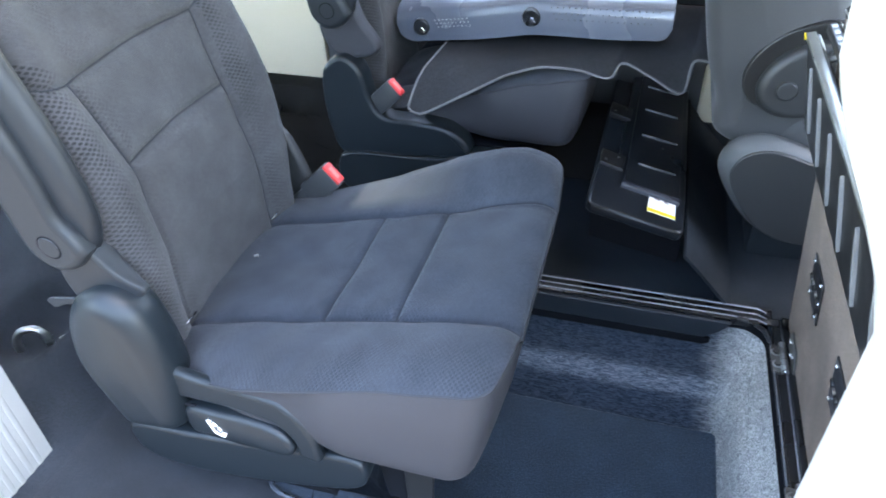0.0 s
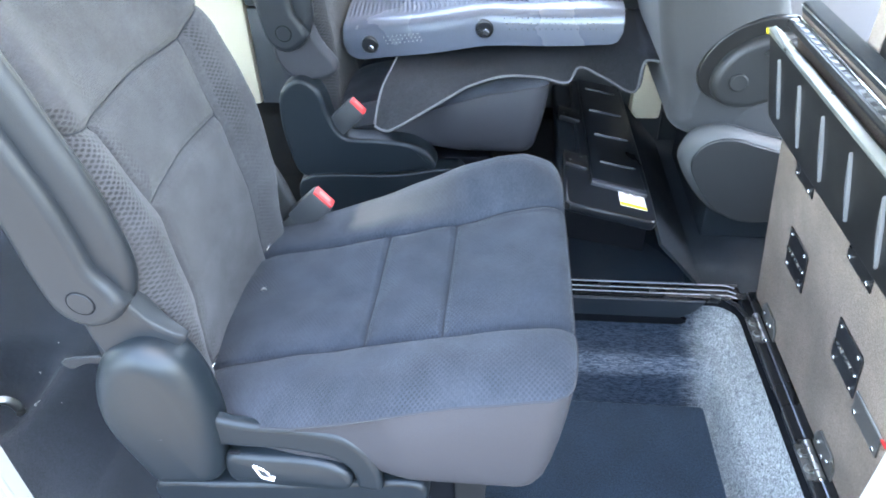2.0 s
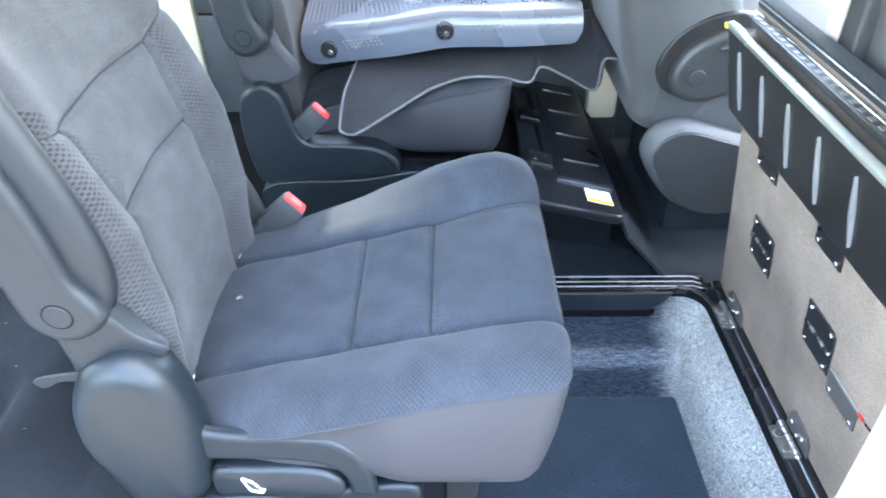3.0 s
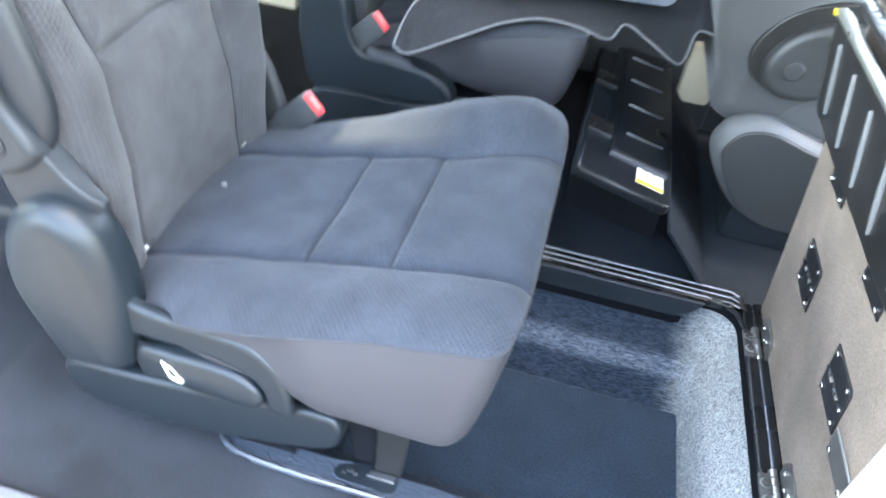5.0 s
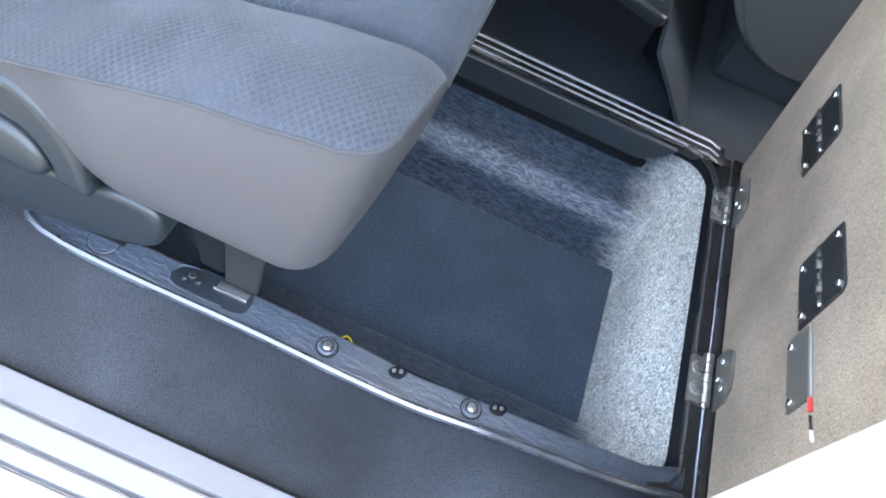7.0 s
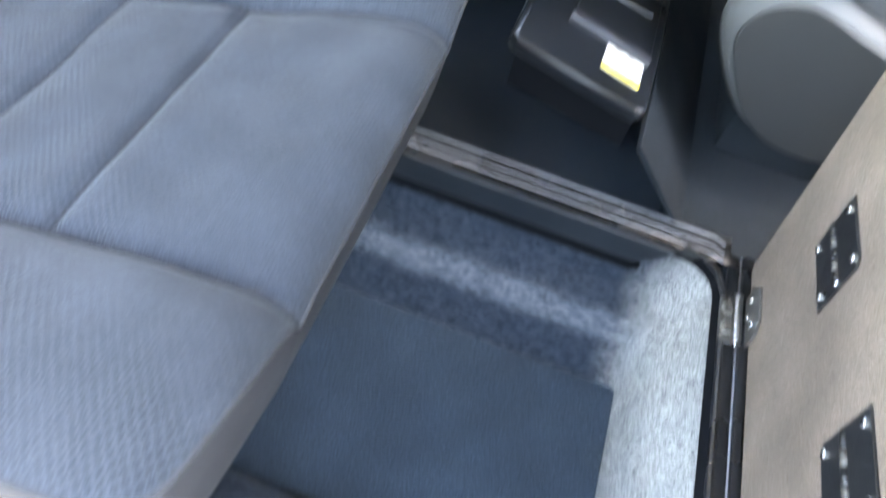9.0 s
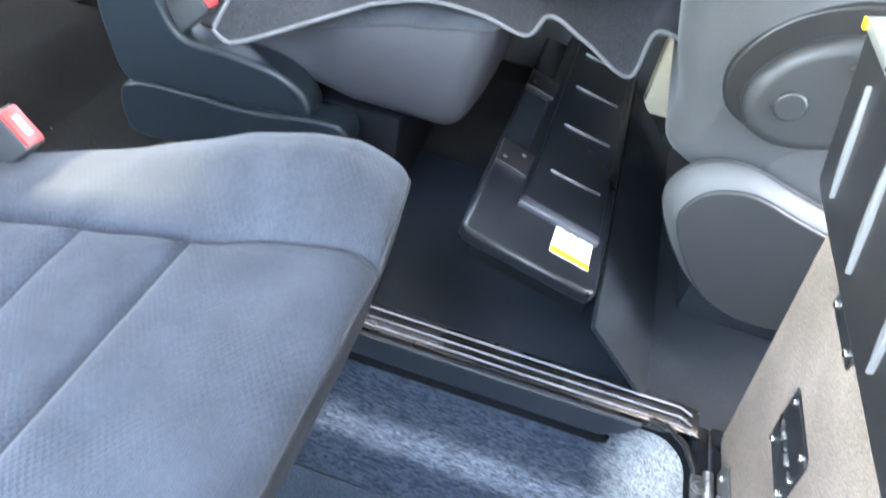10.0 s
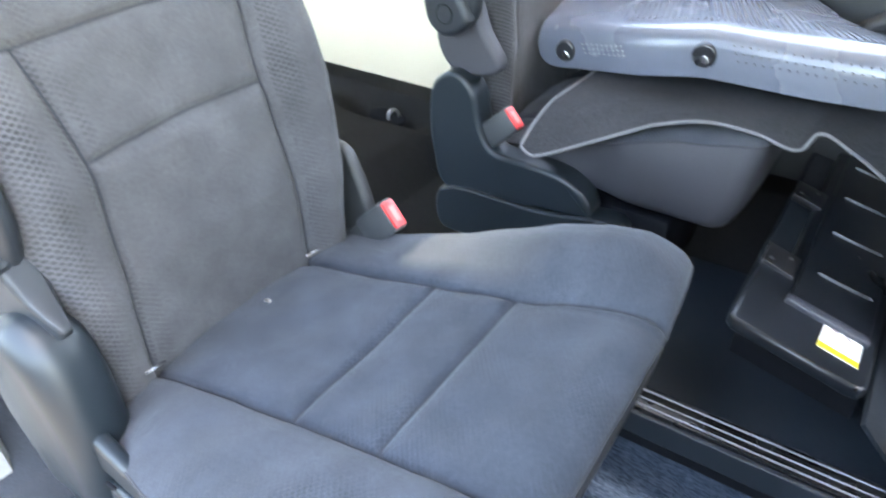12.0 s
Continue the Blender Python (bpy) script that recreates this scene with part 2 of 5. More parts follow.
LID_CARPET = material("lid_board", (0.218, 0.172, 0.141), 0.9, vary=0.2, scale=11, grain=0.4, grain_scale=600, bump=0.5, spec=0.15)
GREY_STEEL = material("grey_steel_plate", (0.115, 0.108, 0.10), 0.42, metal=0.4, vary=0.15, scale=40, grain=0.1, bump=0.05)
STEEL = material("zinc_steel", (0.45, 0.45, 0.44), 0.35, metal=1.0, vary=0.2, scale=30, grain=0.1, bump=0.1)
DARK_STEEL = material("black_steel", (0.012, 0.012, 0.013), 0.35, vary=0.25, scale=40, grain=0.1, bump=0.1)
BOLT = material("dull_zinc_bolt", (0.22, 0.22, 0.225), 0.38, metal=1.0, vary=0.25, scale=60)
CHROME = material("bright_screw", (0.7, 0.7, 0.7), 0.2, metal=1.0, vary=0.1)
RED = material("red_button", (0.55, 0.035, 0.035), 0.4, vary=0.05)
PINK = material("worn_red_plastic", (0.62, 0.14, 0.12), 0.4, vary=0.1, scale=80)
WHITE = material("white_label", (0.8, 0.79, 0.76), 0.5, vary=0.03)
YELLOW = material("yellow_label", (0.75, 0.55, 0.02), 0.5, vary=0.05)
INK = material("label_ink", (0.25, 0.2, 0.2), 0.6)
CREAM = material("cream_side_trim", (0.60, 0.515, 0.375), 0.6, vary=0.05, scale=3, grain=0.05, grain_scale=900, bump=0.08)
PIPING = material("grey_mat_binding", (0.10, 0.10, 0.105), 0.8, vary=0.15, scale=60, grain=0.4, grain_scale=900, bump=0.6)
MAT_PILE = material("black_floor_mat_pile", (0.028, 0.029, 0.032), 0.95, vary=0.25, scale=9, grain=0.5, grain_scale=700, bump=0.8, spec=0.05)
VINYL = material("blue_grey_vinyl", (0.090, 0.099, 0.124), 0.27, vary=0.06, scale=7, grain=0.03, grain_scale=300, spec=0.8)
vn, vl = VINYL.node_tree.nodes, VINYL.node_tree.links
vtc, wave, vbump = vn.new("ShaderNodeTexCoord"), vn.new("ShaderNodeTexWave"), vn.new("ShaderNodeBump")
wave.bands_direction = "X"
wave.inputs["Scale"].default_value, wave.inputs["Distortion"].default_value = 30, 0.2
vbump.inputs["Strength"].default_value, vbump.inputs["Distance"].default_value = 0.22, 0.002
vsep, vmask = vn.new("ShaderNodeSeparateXYZ"), vn.new("ShaderNodeMapRange")
for k, v in zip(("From Min", "From Max", "To Min", "To Max"), (0.115, 0.135, 0.0, 0.5)):
    vmask.inputs[k].default_value = v
vl.new(vtc.outputs["UV"], vsep.inputs["Vector"])
vl.new(vsep.outputs["Y"], vmask.inputs["Value"])
vl.new(vmask.outputs["Result"], vbump.inputs["Strength"])
vl.new(vtc.outputs["UV"], wave.inputs["Vector"])
vl.new(wave.outputs["Fac"], vbump.inputs["Height"])
vl.new(vbump.outputs["Normal"], vn["Principled BSDF"].inputs["Normal"])
SEAT_GREY = material("front_seat_trim", (0.0415, 0.0420, 0.0435), 0.75, vary=0.06, scale=5, grain=0.12, grain_scale=800, bump=0.15, spec=0.3, sheen=0.1)
SHIELD = material("grey_seat_shield", (0.0205, 0.0217, 0.0225), 0.45, vary=0.05, grain=0.1, grain_scale=1500, bump=0.1)
SILL = material("grey_sill_plastic", (0.075, 0.079, 0.09), 0.45, vary=0.1, scale=6, grain=0.08, grain_scale=900, bump=0.08)
SILL_LIGHT = material("light_grey_trim", (0.27, 0.27, 0.265), 0.5, vary=0.05, grain=0.05, grain_scale=900, bump=0.06)
DOOR_GREY = material("blue_grey_door_trim", (0.13, 0.155, 0.165), 0.55, vary=0.1, scale=4, grain=0.06, grain_scale=900, bump=0.06)
LINER = material("navy_bin_liner", (0.0112, 0.0158, 0.0215), 0.5, vary=0.2, scale=10, grain=0.1, grain_scale=700, bump=0.06)
TAN = material("tan_webbing", (0.30, 0.25, 0.22), 0.7, vary=0.05, grain=0.2, grain_scale=500, bump=0.3)
PAINT = material("white_car_paint", (0.82, 0.82, 0.80), 0.25, vary=0.03, coat=0.6)
HEADLINER = material("headliner", (0.72, 0.70, 0.66), 0.95, vary=0.05, grain=0.1, bump=0.3)
DARK_TRIM = material("dark_door_trim", (0.03, 0.032, 0.034), 0.5, vary=0.1, grain=0.15, grain_scale=900, bump=0.15)
CONCRETE = material("driveway_concrete", (0.09, 0.088, 0.084), 0.9, vary=0.2, scale=2, grain=0.3, grain_scale=120, bump=0.5)
SKY_BLOCKER = material("sky_blocker_grey", (0.10, 0.098, 0.095), 0.9, vary=0.2, scale=3, grain=0.3, grain_scale=80, bump=0.5)
CRUMB = material("pale_crumb", (0.36, 0.34, 0.31), 0.8, vary=0.2, scale=200)
GLASS = bpy.data.materials.new("window_glass")
GLASS.use_nodes = True
gb = GLASS.node_tree.nodes["Principled BSDF"]
gb.inputs["Transmission Weight"].default_value, gb.inputs["Roughness"].default_value = 1.0, 0.0
gb.inputs["IOR"].default_value, gb.inputs["Base Color"].default_value = 1.1, (0.6, 0.62, 0.62, 1)


# ---------- building helpers ----------
def finish(bm, sharp=38):
    bmesh.ops.recalc_face_normals(bm, faces=bm.faces)
    for f in bm.faces:
        f.smooth = len(f.verts) < 5
    for e in bm.edges:
        if len(e.link_faces) == 2 and e.calc_face_angle(0) > radians(sharp):
            e.smooth = False


def part(name, bm, mats, parent=None, label="", sharp=38):
    """Links a bmesh as one mesh object, under a thing or a part."""
    finish(bm, sharp)
    me = bpy.data.meshes.new(name)
    bm.to_mesh(me)
    bm.free()
    for m in mats if isinstance(mats, (list, tuple)) else [mats]:
        me.materials.append(m)
    ob = new(name, me)
    if parent is not None:
        ob.parent = parent
        ob.matrix_parent_inverse = parent.matrix_world.inverted()
    if label:
        tagged(ob, label)
    return ob


def thing(name, at, label, category, group="", kind=""):
    e = new(name)
    e.empty_display_size = 0.05
    e.matrix_world = Matrix.Translation(at)
    bpy.context.view_layer.update()
    return tagged(e, label, category, group, kind)


def box(x0, x1, y0, y1, z0, z1, bevel=0.0, seg=2, bm=None, m=None):
    own = bmesh.new()
    bmesh.ops.create_cube(own, size=1)
    bmesh.ops.scale(own, vec=(x1 - x0, y1 - y0, z1 - z0), verts=own.verts)
    bmesh.ops.translate(own, vec=((x0 + x1) / 2, (y0 + y1) / 2, (z0 + z1) / 2), verts=own.verts)
    if bevel:
        bmesh.ops.bevel(own, geom=own.edges[:], offset=bevel, segments=seg, profile=0.5, affect="EDGES")
    return merge(bm, own, m)


def merge(bm, own, m=None):
    if m is not None:
        bmesh.ops.transform(own, matrix=m, verts=own.verts)
    if bm is None:
        return own
    me = bpy.data.meshes.new("tmp")
    own.to_mesh(me)
    own.free()
    bm.from_mesh(me)
    bpy.data.meshes.remove(me)
    return bm


def smooth_loop(pts, n=6, closed=True):
    """A centripetal Catmull-Rom curve through the points."""
    p = [np.array(q, float) for q in pts]
    k = len(p)
    out = []
    for i in range(k if closed else k - 1):
        if closed:
            a, b, c, d = p[i - 1], p[i], p[(i + 1) % k], p[(i + 2) % k]
        else:
            a, b, c, d = p[max(i - 1, 0)], p[i], p[i + 1], p[min(i + 2, k - 1)]
        k0, k1, k2 = (max(float(np.linalg.norm(v - u)), 1e-9) ** 0.5 for u, v in ((a, b), (b, c), (c, d)))
        if np.allclose(a, b):
            k0 = k1
        if np.allclose(c, d):
            k2 = k1
        m1 = ((b - a) / k0 - (c - a) / (k0 + k1) + (c - b) / k1) * k1
        m2 = ((c - b) / k1 - (d - b) / (k1 + k2) + (d - c) / k2) * k1
        for j in range(n):
            t = j / n
            out.append((2 * t ** 3 - 3 * t ** 2 + 1) * b + (t ** 3 - 2 * t ** 2 + t) * m1 + (3 * t ** 2 - 2 * t ** 3) * c + (t ** 3 - t ** 2) * m2)
    if not closed:
        out.append(p[-1])
    return [tuple(q) for q in out]


def slab(outline, d0, d1, r=0.005, axis="y", seg=3, m=None, bm=None, dome=0.0):
    """A plate with a closed outline (two coordinates), from depth d0 to d1 along the axis, its rims rounded."""
    own = bmesh.new()
    pts = np.array(outline, float)
    nxt, prv = np.roll(pts, -1, 0), np.roll(pts, 1, 0)
    area = 0.5 * np.sum(pts[:, 0] * nxt[:, 1] - nxt[:, 0] * pts[:, 1])
    e1, e2 = pts - prv, nxt - pts
    nrm = np.stack([e1[:, 1] + e2[:, 1], -(e1[:, 0] + e2[:, 0])], 1)
    nrm /= np.maximum(np.linalg.norm(nrm, axis=1)[:, None], 1e-9)
    if area < 0:
        nrm = -nrm
    lo, hi = min(d0, d1), max(d0, d1)
    steps = [(lo + r * (1 - math.cos(a)), r * (1 - math.sin(a))) for a in np.linspace(0, math.pi / 2, seg + 1)]
    steps += [(hi - r * (1 - math.cos(a)), r * (1 - math.sin(a))) for a in np.linspace(math.pi / 2, 0, seg + 1)]
    rings = []
    for d, inset in steps:
        ring = []
        for q in pts - nrm * inset:
            co = {"y": (q[0], d, q[1]), "x": (d, q[0], q[1]), "z": (q[0], q[1], d)}[axis]
            ring.append(own.verts.new(co))
        rings.append(ring)
    n = len(pts)
    for a, b in zip(rings, rings[1:]):
        for i in range(n):
            own.faces.new((a[i], a[(i + 1) % n], b[(i + 1) % n], b[i]))
    if dome:
        # a swelling face on either side, in rings that shrink to the middle
        mid = pts.mean(0)
        inner = pts - nrm * r
        for ring_, d, sign in ((rings[0], lo, -1), (rings[-1], hi, 1)):
            last = ring_
            for f in (0.85, 0.68, 0.5, 0.32, 0.14):
                now = []
                for q in mid + (inner - mid) * f:
                    dd = d + sign * dome * (1 - f * f)
                    now.append(own.verts.new({"y": (q[0], dd, q[1]), "x": (dd, q[0], q[1]), "z": (q[0], q[1], dd)}[axis]))
                for i in range(n):
                    own.faces.new((last[i], last[(i + 1) % n], now[(i + 1) % n], now[i]))
                last = now
            own.faces.new(last)
    else:
        own.faces.new(rings[0])
        own.faces.new(rings[-1])
    return merge(bm, own, m)


def rounded(a0, a1, b0, b1, r, n=5):
    """Outline of a rectangle with round corners."""
    out = []
    for ca, cb, s in ((a1 - r, b1 - r, 0), (a0 + r, b1 - r, 90), (a0 + r, b0 + r, 180), (a1 - r, b0 + r, 270)):
        for j in range(n + 1):
            w = radians(s + 90 * j / n)
            out.append((ca + r * math.cos(w), cb + r * math.sin(w)))
    return out


def disc(r, n=20, cx=0.0, cy=0.0, sx=1.0, sy=1.0):
    return [(cx + sx * r * math.cos(2 * math.pi * i / n), cy + sy * r * math.sin(2 * math.pi * i / n)) for i in range(n)]


def tube(path, r, n=8, bm=None, m=None, flat=1.0):
    """A round bar along a path; flat squeezes it across z."""
    own = bmesh.new()
    p = [Vector(q) for q in path]
    rings = []
    for i, q in enumerate(p):
        d = (p[min(i + 1, len(p) - 1)] - p[max(i - 1, 0)]).normalized()
        side = d.cross(Vector((0, 0, 1)))
        side = side.normalized() if side.length > 1e-4 else Vector((1, 0, 0))
        up = side.cross(d)
        rings.append([own.verts.new(q + side * r * math.cos(w) + up * r * flat * math.sin(w)) for w in (2 * math.pi * k / n for k in range(n))])
    for a, b in zip(rings, rings[1:]):
        for i in range(n):
            own.faces.new((a[i], a[(i + 1) % n], b[(i + 1) % n], b[i]))
    own.faces.new(rings[0])
    own.faces.new(rings[-1])
    return merge(bm, own, m)


def sheet(points, thick=0.0, pick=None, uv=None):
    """A surface from a grid of points [i][j]; thick gives it a back."""
    bm = bmesh.new()
    grid = [[bm.verts.new(q) for q in row] for row in points]
    faces = []
    layer = bm.loops.layers.uv.new("UVMap") if uv is not None else None
    for i in range(len(grid) - 1):
        for j in range(len(grid[0]) - 1):
            f = bm.faces.new((grid[i][j], grid[i + 1][j], grid[i + 1][j + 1], grid[i][j + 1]))
            if pick:
                f.material_index = pick(i, j)
            if layer:
                for lp, (a, c) in zip(f.loops, ((i, j), (i + 1, j), (i + 1, j + 1), (i, j + 1))):
                    lp[layer].uv = uv[a][c]
            faces.append(f)
    if thick:
        bmesh.ops.recalc_face_normals(bm, faces=bm.faces)
        bmesh.ops.solidify(bm, geom=bm.faces[:], thickness=thick)
    return bm


def loft(loops, cap_first=False, cap_last=False, bm=None):
    own = bm or bmesh.new()
    rings = [[own.verts.new(q) for q in ring] for ring in loops]
    n = len(rings[0])
    for a, b in zip(rings, rings[1:]):
        for i in range(n):
            own.faces.new((a[i], a[(i + 1) % n], b[(i + 1) % n], b[i]))
    if cap_first:
        own.faces.new(rings[0])
    if cap_last:
        own.faces.new(rings[-1])
    return own


def groove(a, b, lines, width):
    """How deep the point (a, b) lies in the seams (polylines): 0 to 1."""
    best = np.full(np.shape(a), 9.0)
    for line in lines:
        for (x0, y0), (x1, y1) in zip(line, line[1:]):
            dx, dy = x1 - x0, y1 - y0
            t = np.clip(((a - x0) * dx + (b - y0) * dy) / (dx * dx + dy * dy), 0, 1)
            best = np.minimum(best, np.hypot(a - x0 - t * dx, b - y0 - t * dy))
    return np.exp(-(best / width) ** 2)


# ---------- the car body and floor ----------
def structure(ob, label, category):
    return tagged(ob, label, category, kind="structure")


ground_bm = bmesh.new()
bmesh.ops.create_grid(ground_bm, x_segments=4, y_segments=4, size=60)
bmesh.ops.translate(ground_bm, vec=(0, 0, -0.46), verts=ground_bm.verts)
structure(part("ground", ground_bm, CONCRETE), "worn grey driveway outside the car", "ground")
# unseen wall, added to keep low sky light off the outward faces
structure(part("wall_sky_blocker", box(-7, 7, -2.45, -2.2, -0.46, 0.75, 0.01), SKY_BLOCKER), "unseen plain wall added to block low sky light", "wall")

BX0, BX1, BY0, BY1 = -0.06, 0.594, 0.450, 0.972      # mouth of the storage bin


def floor_sheet(pieces):
    bm = bmesh.new()
    for x0, x1, y0, y1 in pieces:
        box(x0, x1, y0, y1, -0.03, -0.004, bm=bm)
    return bm


structure(part("floor", floor_sheet(((-2.3, BX0, 0.288, 1.05), (BX1, 1.7, 0.288, BY0), (BX0, BX1, 0.288, BY0))), CARPET), "dark charcoal car carpet, worn and dusty", "floor")
structure(part("floor_rear", floor_sheet(((-2.3, BX0, 1.05, 1.40),)), SHADED_CARPET), "dark carpet behind the seats, coloured darker for its shade", "floor")
structure(part("floor_front", floor_sheet(((BX1, 1.7, BY0, 1.40), (BX0, BX1, BY1, 1.40), (0.34, 1.7, 1.40, 1.64))), AISLE_CARPET), "black carpet of the aisle and front floor", "floor")

def step_z(x, y):
    u = min(1, max(0, (-0.455 - x) / 0.13))
    return 0.0645 * u * u * (3 - 2 * u) - 0.0055 - 0.050 * math.exp(-((x + 0.675) / 0.060) ** 4 - ((y - 0.60) / 0.085) ** 4)


# carpet rising to the far side wall, with a pocket for the tie-down
rise = []
for i in range(60):
    x = -2.3 + i * 2.65 / 59
    row = []
    for j in range(24):
        y = 1.39 + j * 0.25 / 23
        z = 0.09 * min(1, (y - 1.39) / 0.16) ** 1.3 - 0.004
        if x < -0.44:
            z = max(z, step_z(x, y) - 0.0005)
        z -= 0.06 * math.exp(-((x + 0.69) / 0.10) ** 4 - ((y - 1.50) / 0.04) ** 4)
        row.append((x, y, z))
    rise.append(row)
structure(part("floor_side", sheet(rise, 0.01), SHADED_CARPET), "dark carpet rising to the far side wall", "floor")

def step_sheet(y0, y1, n):
    rows = []
    for i in range(70):
        x = -0.44 - (0.34 * i / 40 if i <= 40 else 0.34 + 1.52 * (i - 40) / 29)
        rows.append([(x, y, step_z(x, y)) for y in np.linspace(y0, y1, n)])
    return sheet(rows, 0.01)


structure(part("floor_step", step_sheet(0.288, 1.05, 46), CARPET, sharp=80), "dark carpet rising behind the near seat, with a hollow", "floor")
structure(part("floor_step_rear", step_sheet(1.05, 1.40, 16), SHADED_CARPET, sharp=80), "dark carpet rising behind the far seat, coloured darker for its shade", "floor")

# black aisle sheet and the carpet in front of it
structure(part("floor_aisle", slab([(-0.02, 1.012), (0.498, 1.012), (0.503, 1.05), (0.462, 1.115), (0.40, 1.19), (0.38, 1.38), (-0.02, 1.38)], -0.002, 0.003, 0.001, axis="z"),
               AISLE_BLACK), "black sheet on the aisle floor", "floor")

# door sill: flat step, grooves, outer slope
sill = bmesh.new()
prof = [(0.292, -0.004), (0.288, 0.004), (0.264, 0.004), (0.2625, -0.007), (0.2605, -0.007), (0.259, 0.000), (0.240, -0.003), (0.2385, -0.013), (0.2365, -0.013),
        (0.235, -0.006), (0.222, -0.008), (0.2205, -0.018), (0.2185, -0.018), (0.217, -0.011), (0.165, -0.022), (0.150, -0.045), (0.145, -0.14), (0.135, -0.20)]
sill_pts = [[(x, y, z) for y, z in prof] for x in np.linspace(-0.62, 0.80, 24)]
door_sill = structure(part("door_sill", sheet(sill_pts, 0.004), SILL, sharp=25), "grey ribbed plastic door sill step", "door sill")

# black tube standing in for the shaded gap between carpet and sill
part("edge_gap_shade", tube([(-0.62, 0.2895, 0.001), (0.80, 0.2895, 0.001)], 0.0022, 6), BLACK_RUBBER, door_sill)

# white body below the sill and round the doorway
body = bmesh.new()
slab(smooth_loop([(0.20, -0.19), (0.13, -0.20), (0.10, -0.28), (0.12, -0.36), (0.30, -0.38), (0.34, -0.26)], 4), -2.3, 1.7, 0.01, axis="x", bm=body)
structure(part("car_body_sill", body, PAINT), "white painted lower body under the doorway", "car body")
pillar = bmesh.new()
slab(smooth_loop([(0.494, 0.330), (0.474, 0.314), (0.479, 0.268), (0.54, 0.235), (0.78, 0.20), (0.78, 0.34), (0.62, 0.345)], 5), -0.2, 1.25, 0.01, axis="z", bm=pillar)
slab([(0.474, 0.50), (0.472, 0.56), (0.465, 0.598), (0.453, 0.638), (0.432, 0.685), (0.417, 0.714), (0.404, 0.747), (0.399, 0.763), (0.396, 0.80), (0.392, 1.25), (0.55, 1.25), (0.55, 0.50)], 0.262, 0.305, 0.012, bm=pillar)
structure(part("door_pillar", pillar, PAINT), "white painted pillar at the front of the doorway", "car body")
quarter = bmesh.new()
box(-2.3, -0.66, 0.20, 0.30, -0.2, 0.62, 0.01, bm=quarter)
box(-0.80, -0.66, 0.20, 0.30, 0.60, 1.25, 0.01, bm=quarter)
box(-2.3, -2.1, 0.20, 0.30, 0.60, 1.25, 0.01, bm=quarter)
structure(part("wall_near", quarter, SILL_LIGHT), "light grey trim wall behind the doorway", "wall")
front_door = bmesh.new()
box(0.785, 1.7, 0.20, 0.30, -0.2, 0.55, 0.01, bm=front_door)
structure(part("front_door", front_door, PAINT), "white closed front door", "car door")

# far side wall: cream trim, windows, dark door trim further forward
far = bmesh.new()
box(-2.3, 0.8, 1.69, 1.712, -0.04, 0.59, bm=far)
box(-2.3, -0.545, 1.62, 1.70, -0.03, 0.60, 0.006, bm=far)
box(0.450, 0.530, 1.60, 1.69, 0.068, 0.215, 0.012, bm=far)
for x0, x1 in ((-2.3, -2.15), (-0.75, -0.6), (0.3, 0.42)):
    box(x0, x1, 1.63, 1.70, 0.595, 1.25, bm=far)
structure(part("wall_far", far, CREAM), "cream plastic side trim, brightly lit", "wall")
fd = bmesh.new()
box(-0.541, 0.54, 1.615, 1.688, 0.35, 0.62, 0.01, bm=fd)
box(-0.541, 0.54, 1.625, 1.688, -0.03, 0.345, 0.006, bm=fd)
box(0.54, 0.82, 1.63, 1.72, -0.03, 0.60, 0.006, bm=fd)
slab(smooth_loop([(0.25, 0.40), (0.30, 0.44), (0.42, 0.45), (0.46, 0.42), (0.42, 0.385), (0.30, 0.38)], 4), 1.575, 1.62, 0.012, bm=fd)
gd = bmesh.new()
box(0.826, 1.7, 1.63, 1.72, -0.03, 0.60, 0.006, bm=gd)
box(0.84, 1.5, 1.57, 1.635, 0.29, 0.36, 0.02, bm=gd)
structure(part("door_front_far", gd, DOOR_GREY), "grey front door trim", "car door")
structure(part("door_far", fd, DARK_TRIM), "dark plastic front door trim", "car door")
for n, (x0, x1, y0, y1) in enumerate(((-2.15, -0.75, 1.66, 1.664), (-2.1, -0.80, 0.25, 0.254), (-2.345, -2.341, 0.3, 1.66)), 1):
    w = part("window_%d" % n, box(x0, x1, y0, y1, 0.54, 1.26), GLASS)
    w.visible_shadow = False
    structure(w, "tinted rear side window glass", "window")
rear = bmesh.new()
box(-2.38, -2.30, 0.2, 1.72, -0.1, 0.55, bm=rear)
structure(part("wall_rear", rear, CREAM), "cream tailgate trim", "wall")
dash = bmesh.new()
slab(smooth_loop([(1.30, 0.40), (1.36, 0.50), (1.55, 0.56), (1.75, 0.55), (1.75, -0.03), (1.5, -0.03), (1.42, 0.2)], 4), 0.30, 1.63, 0.02, bm=dash)
structure(part("wall_front", dash, DARK_TRIM), "dark dashboard", "dashboard")
roof = bmesh.new()
box(-2.38, 1.2, 0.30, 1.72, 1.25, 1.30, 0.01, bm=roof)
structure(part("ceiling", roof, HEADLINER), "pale fabric headliner", "ceiling")


# ---------- the storage bin in the floor ----------
def ring(x0, x1, y0, y1, r, z, n=6):
    return [(a, b, z) for a, b in rounded(x0, x1, y0, y1, r, n)]


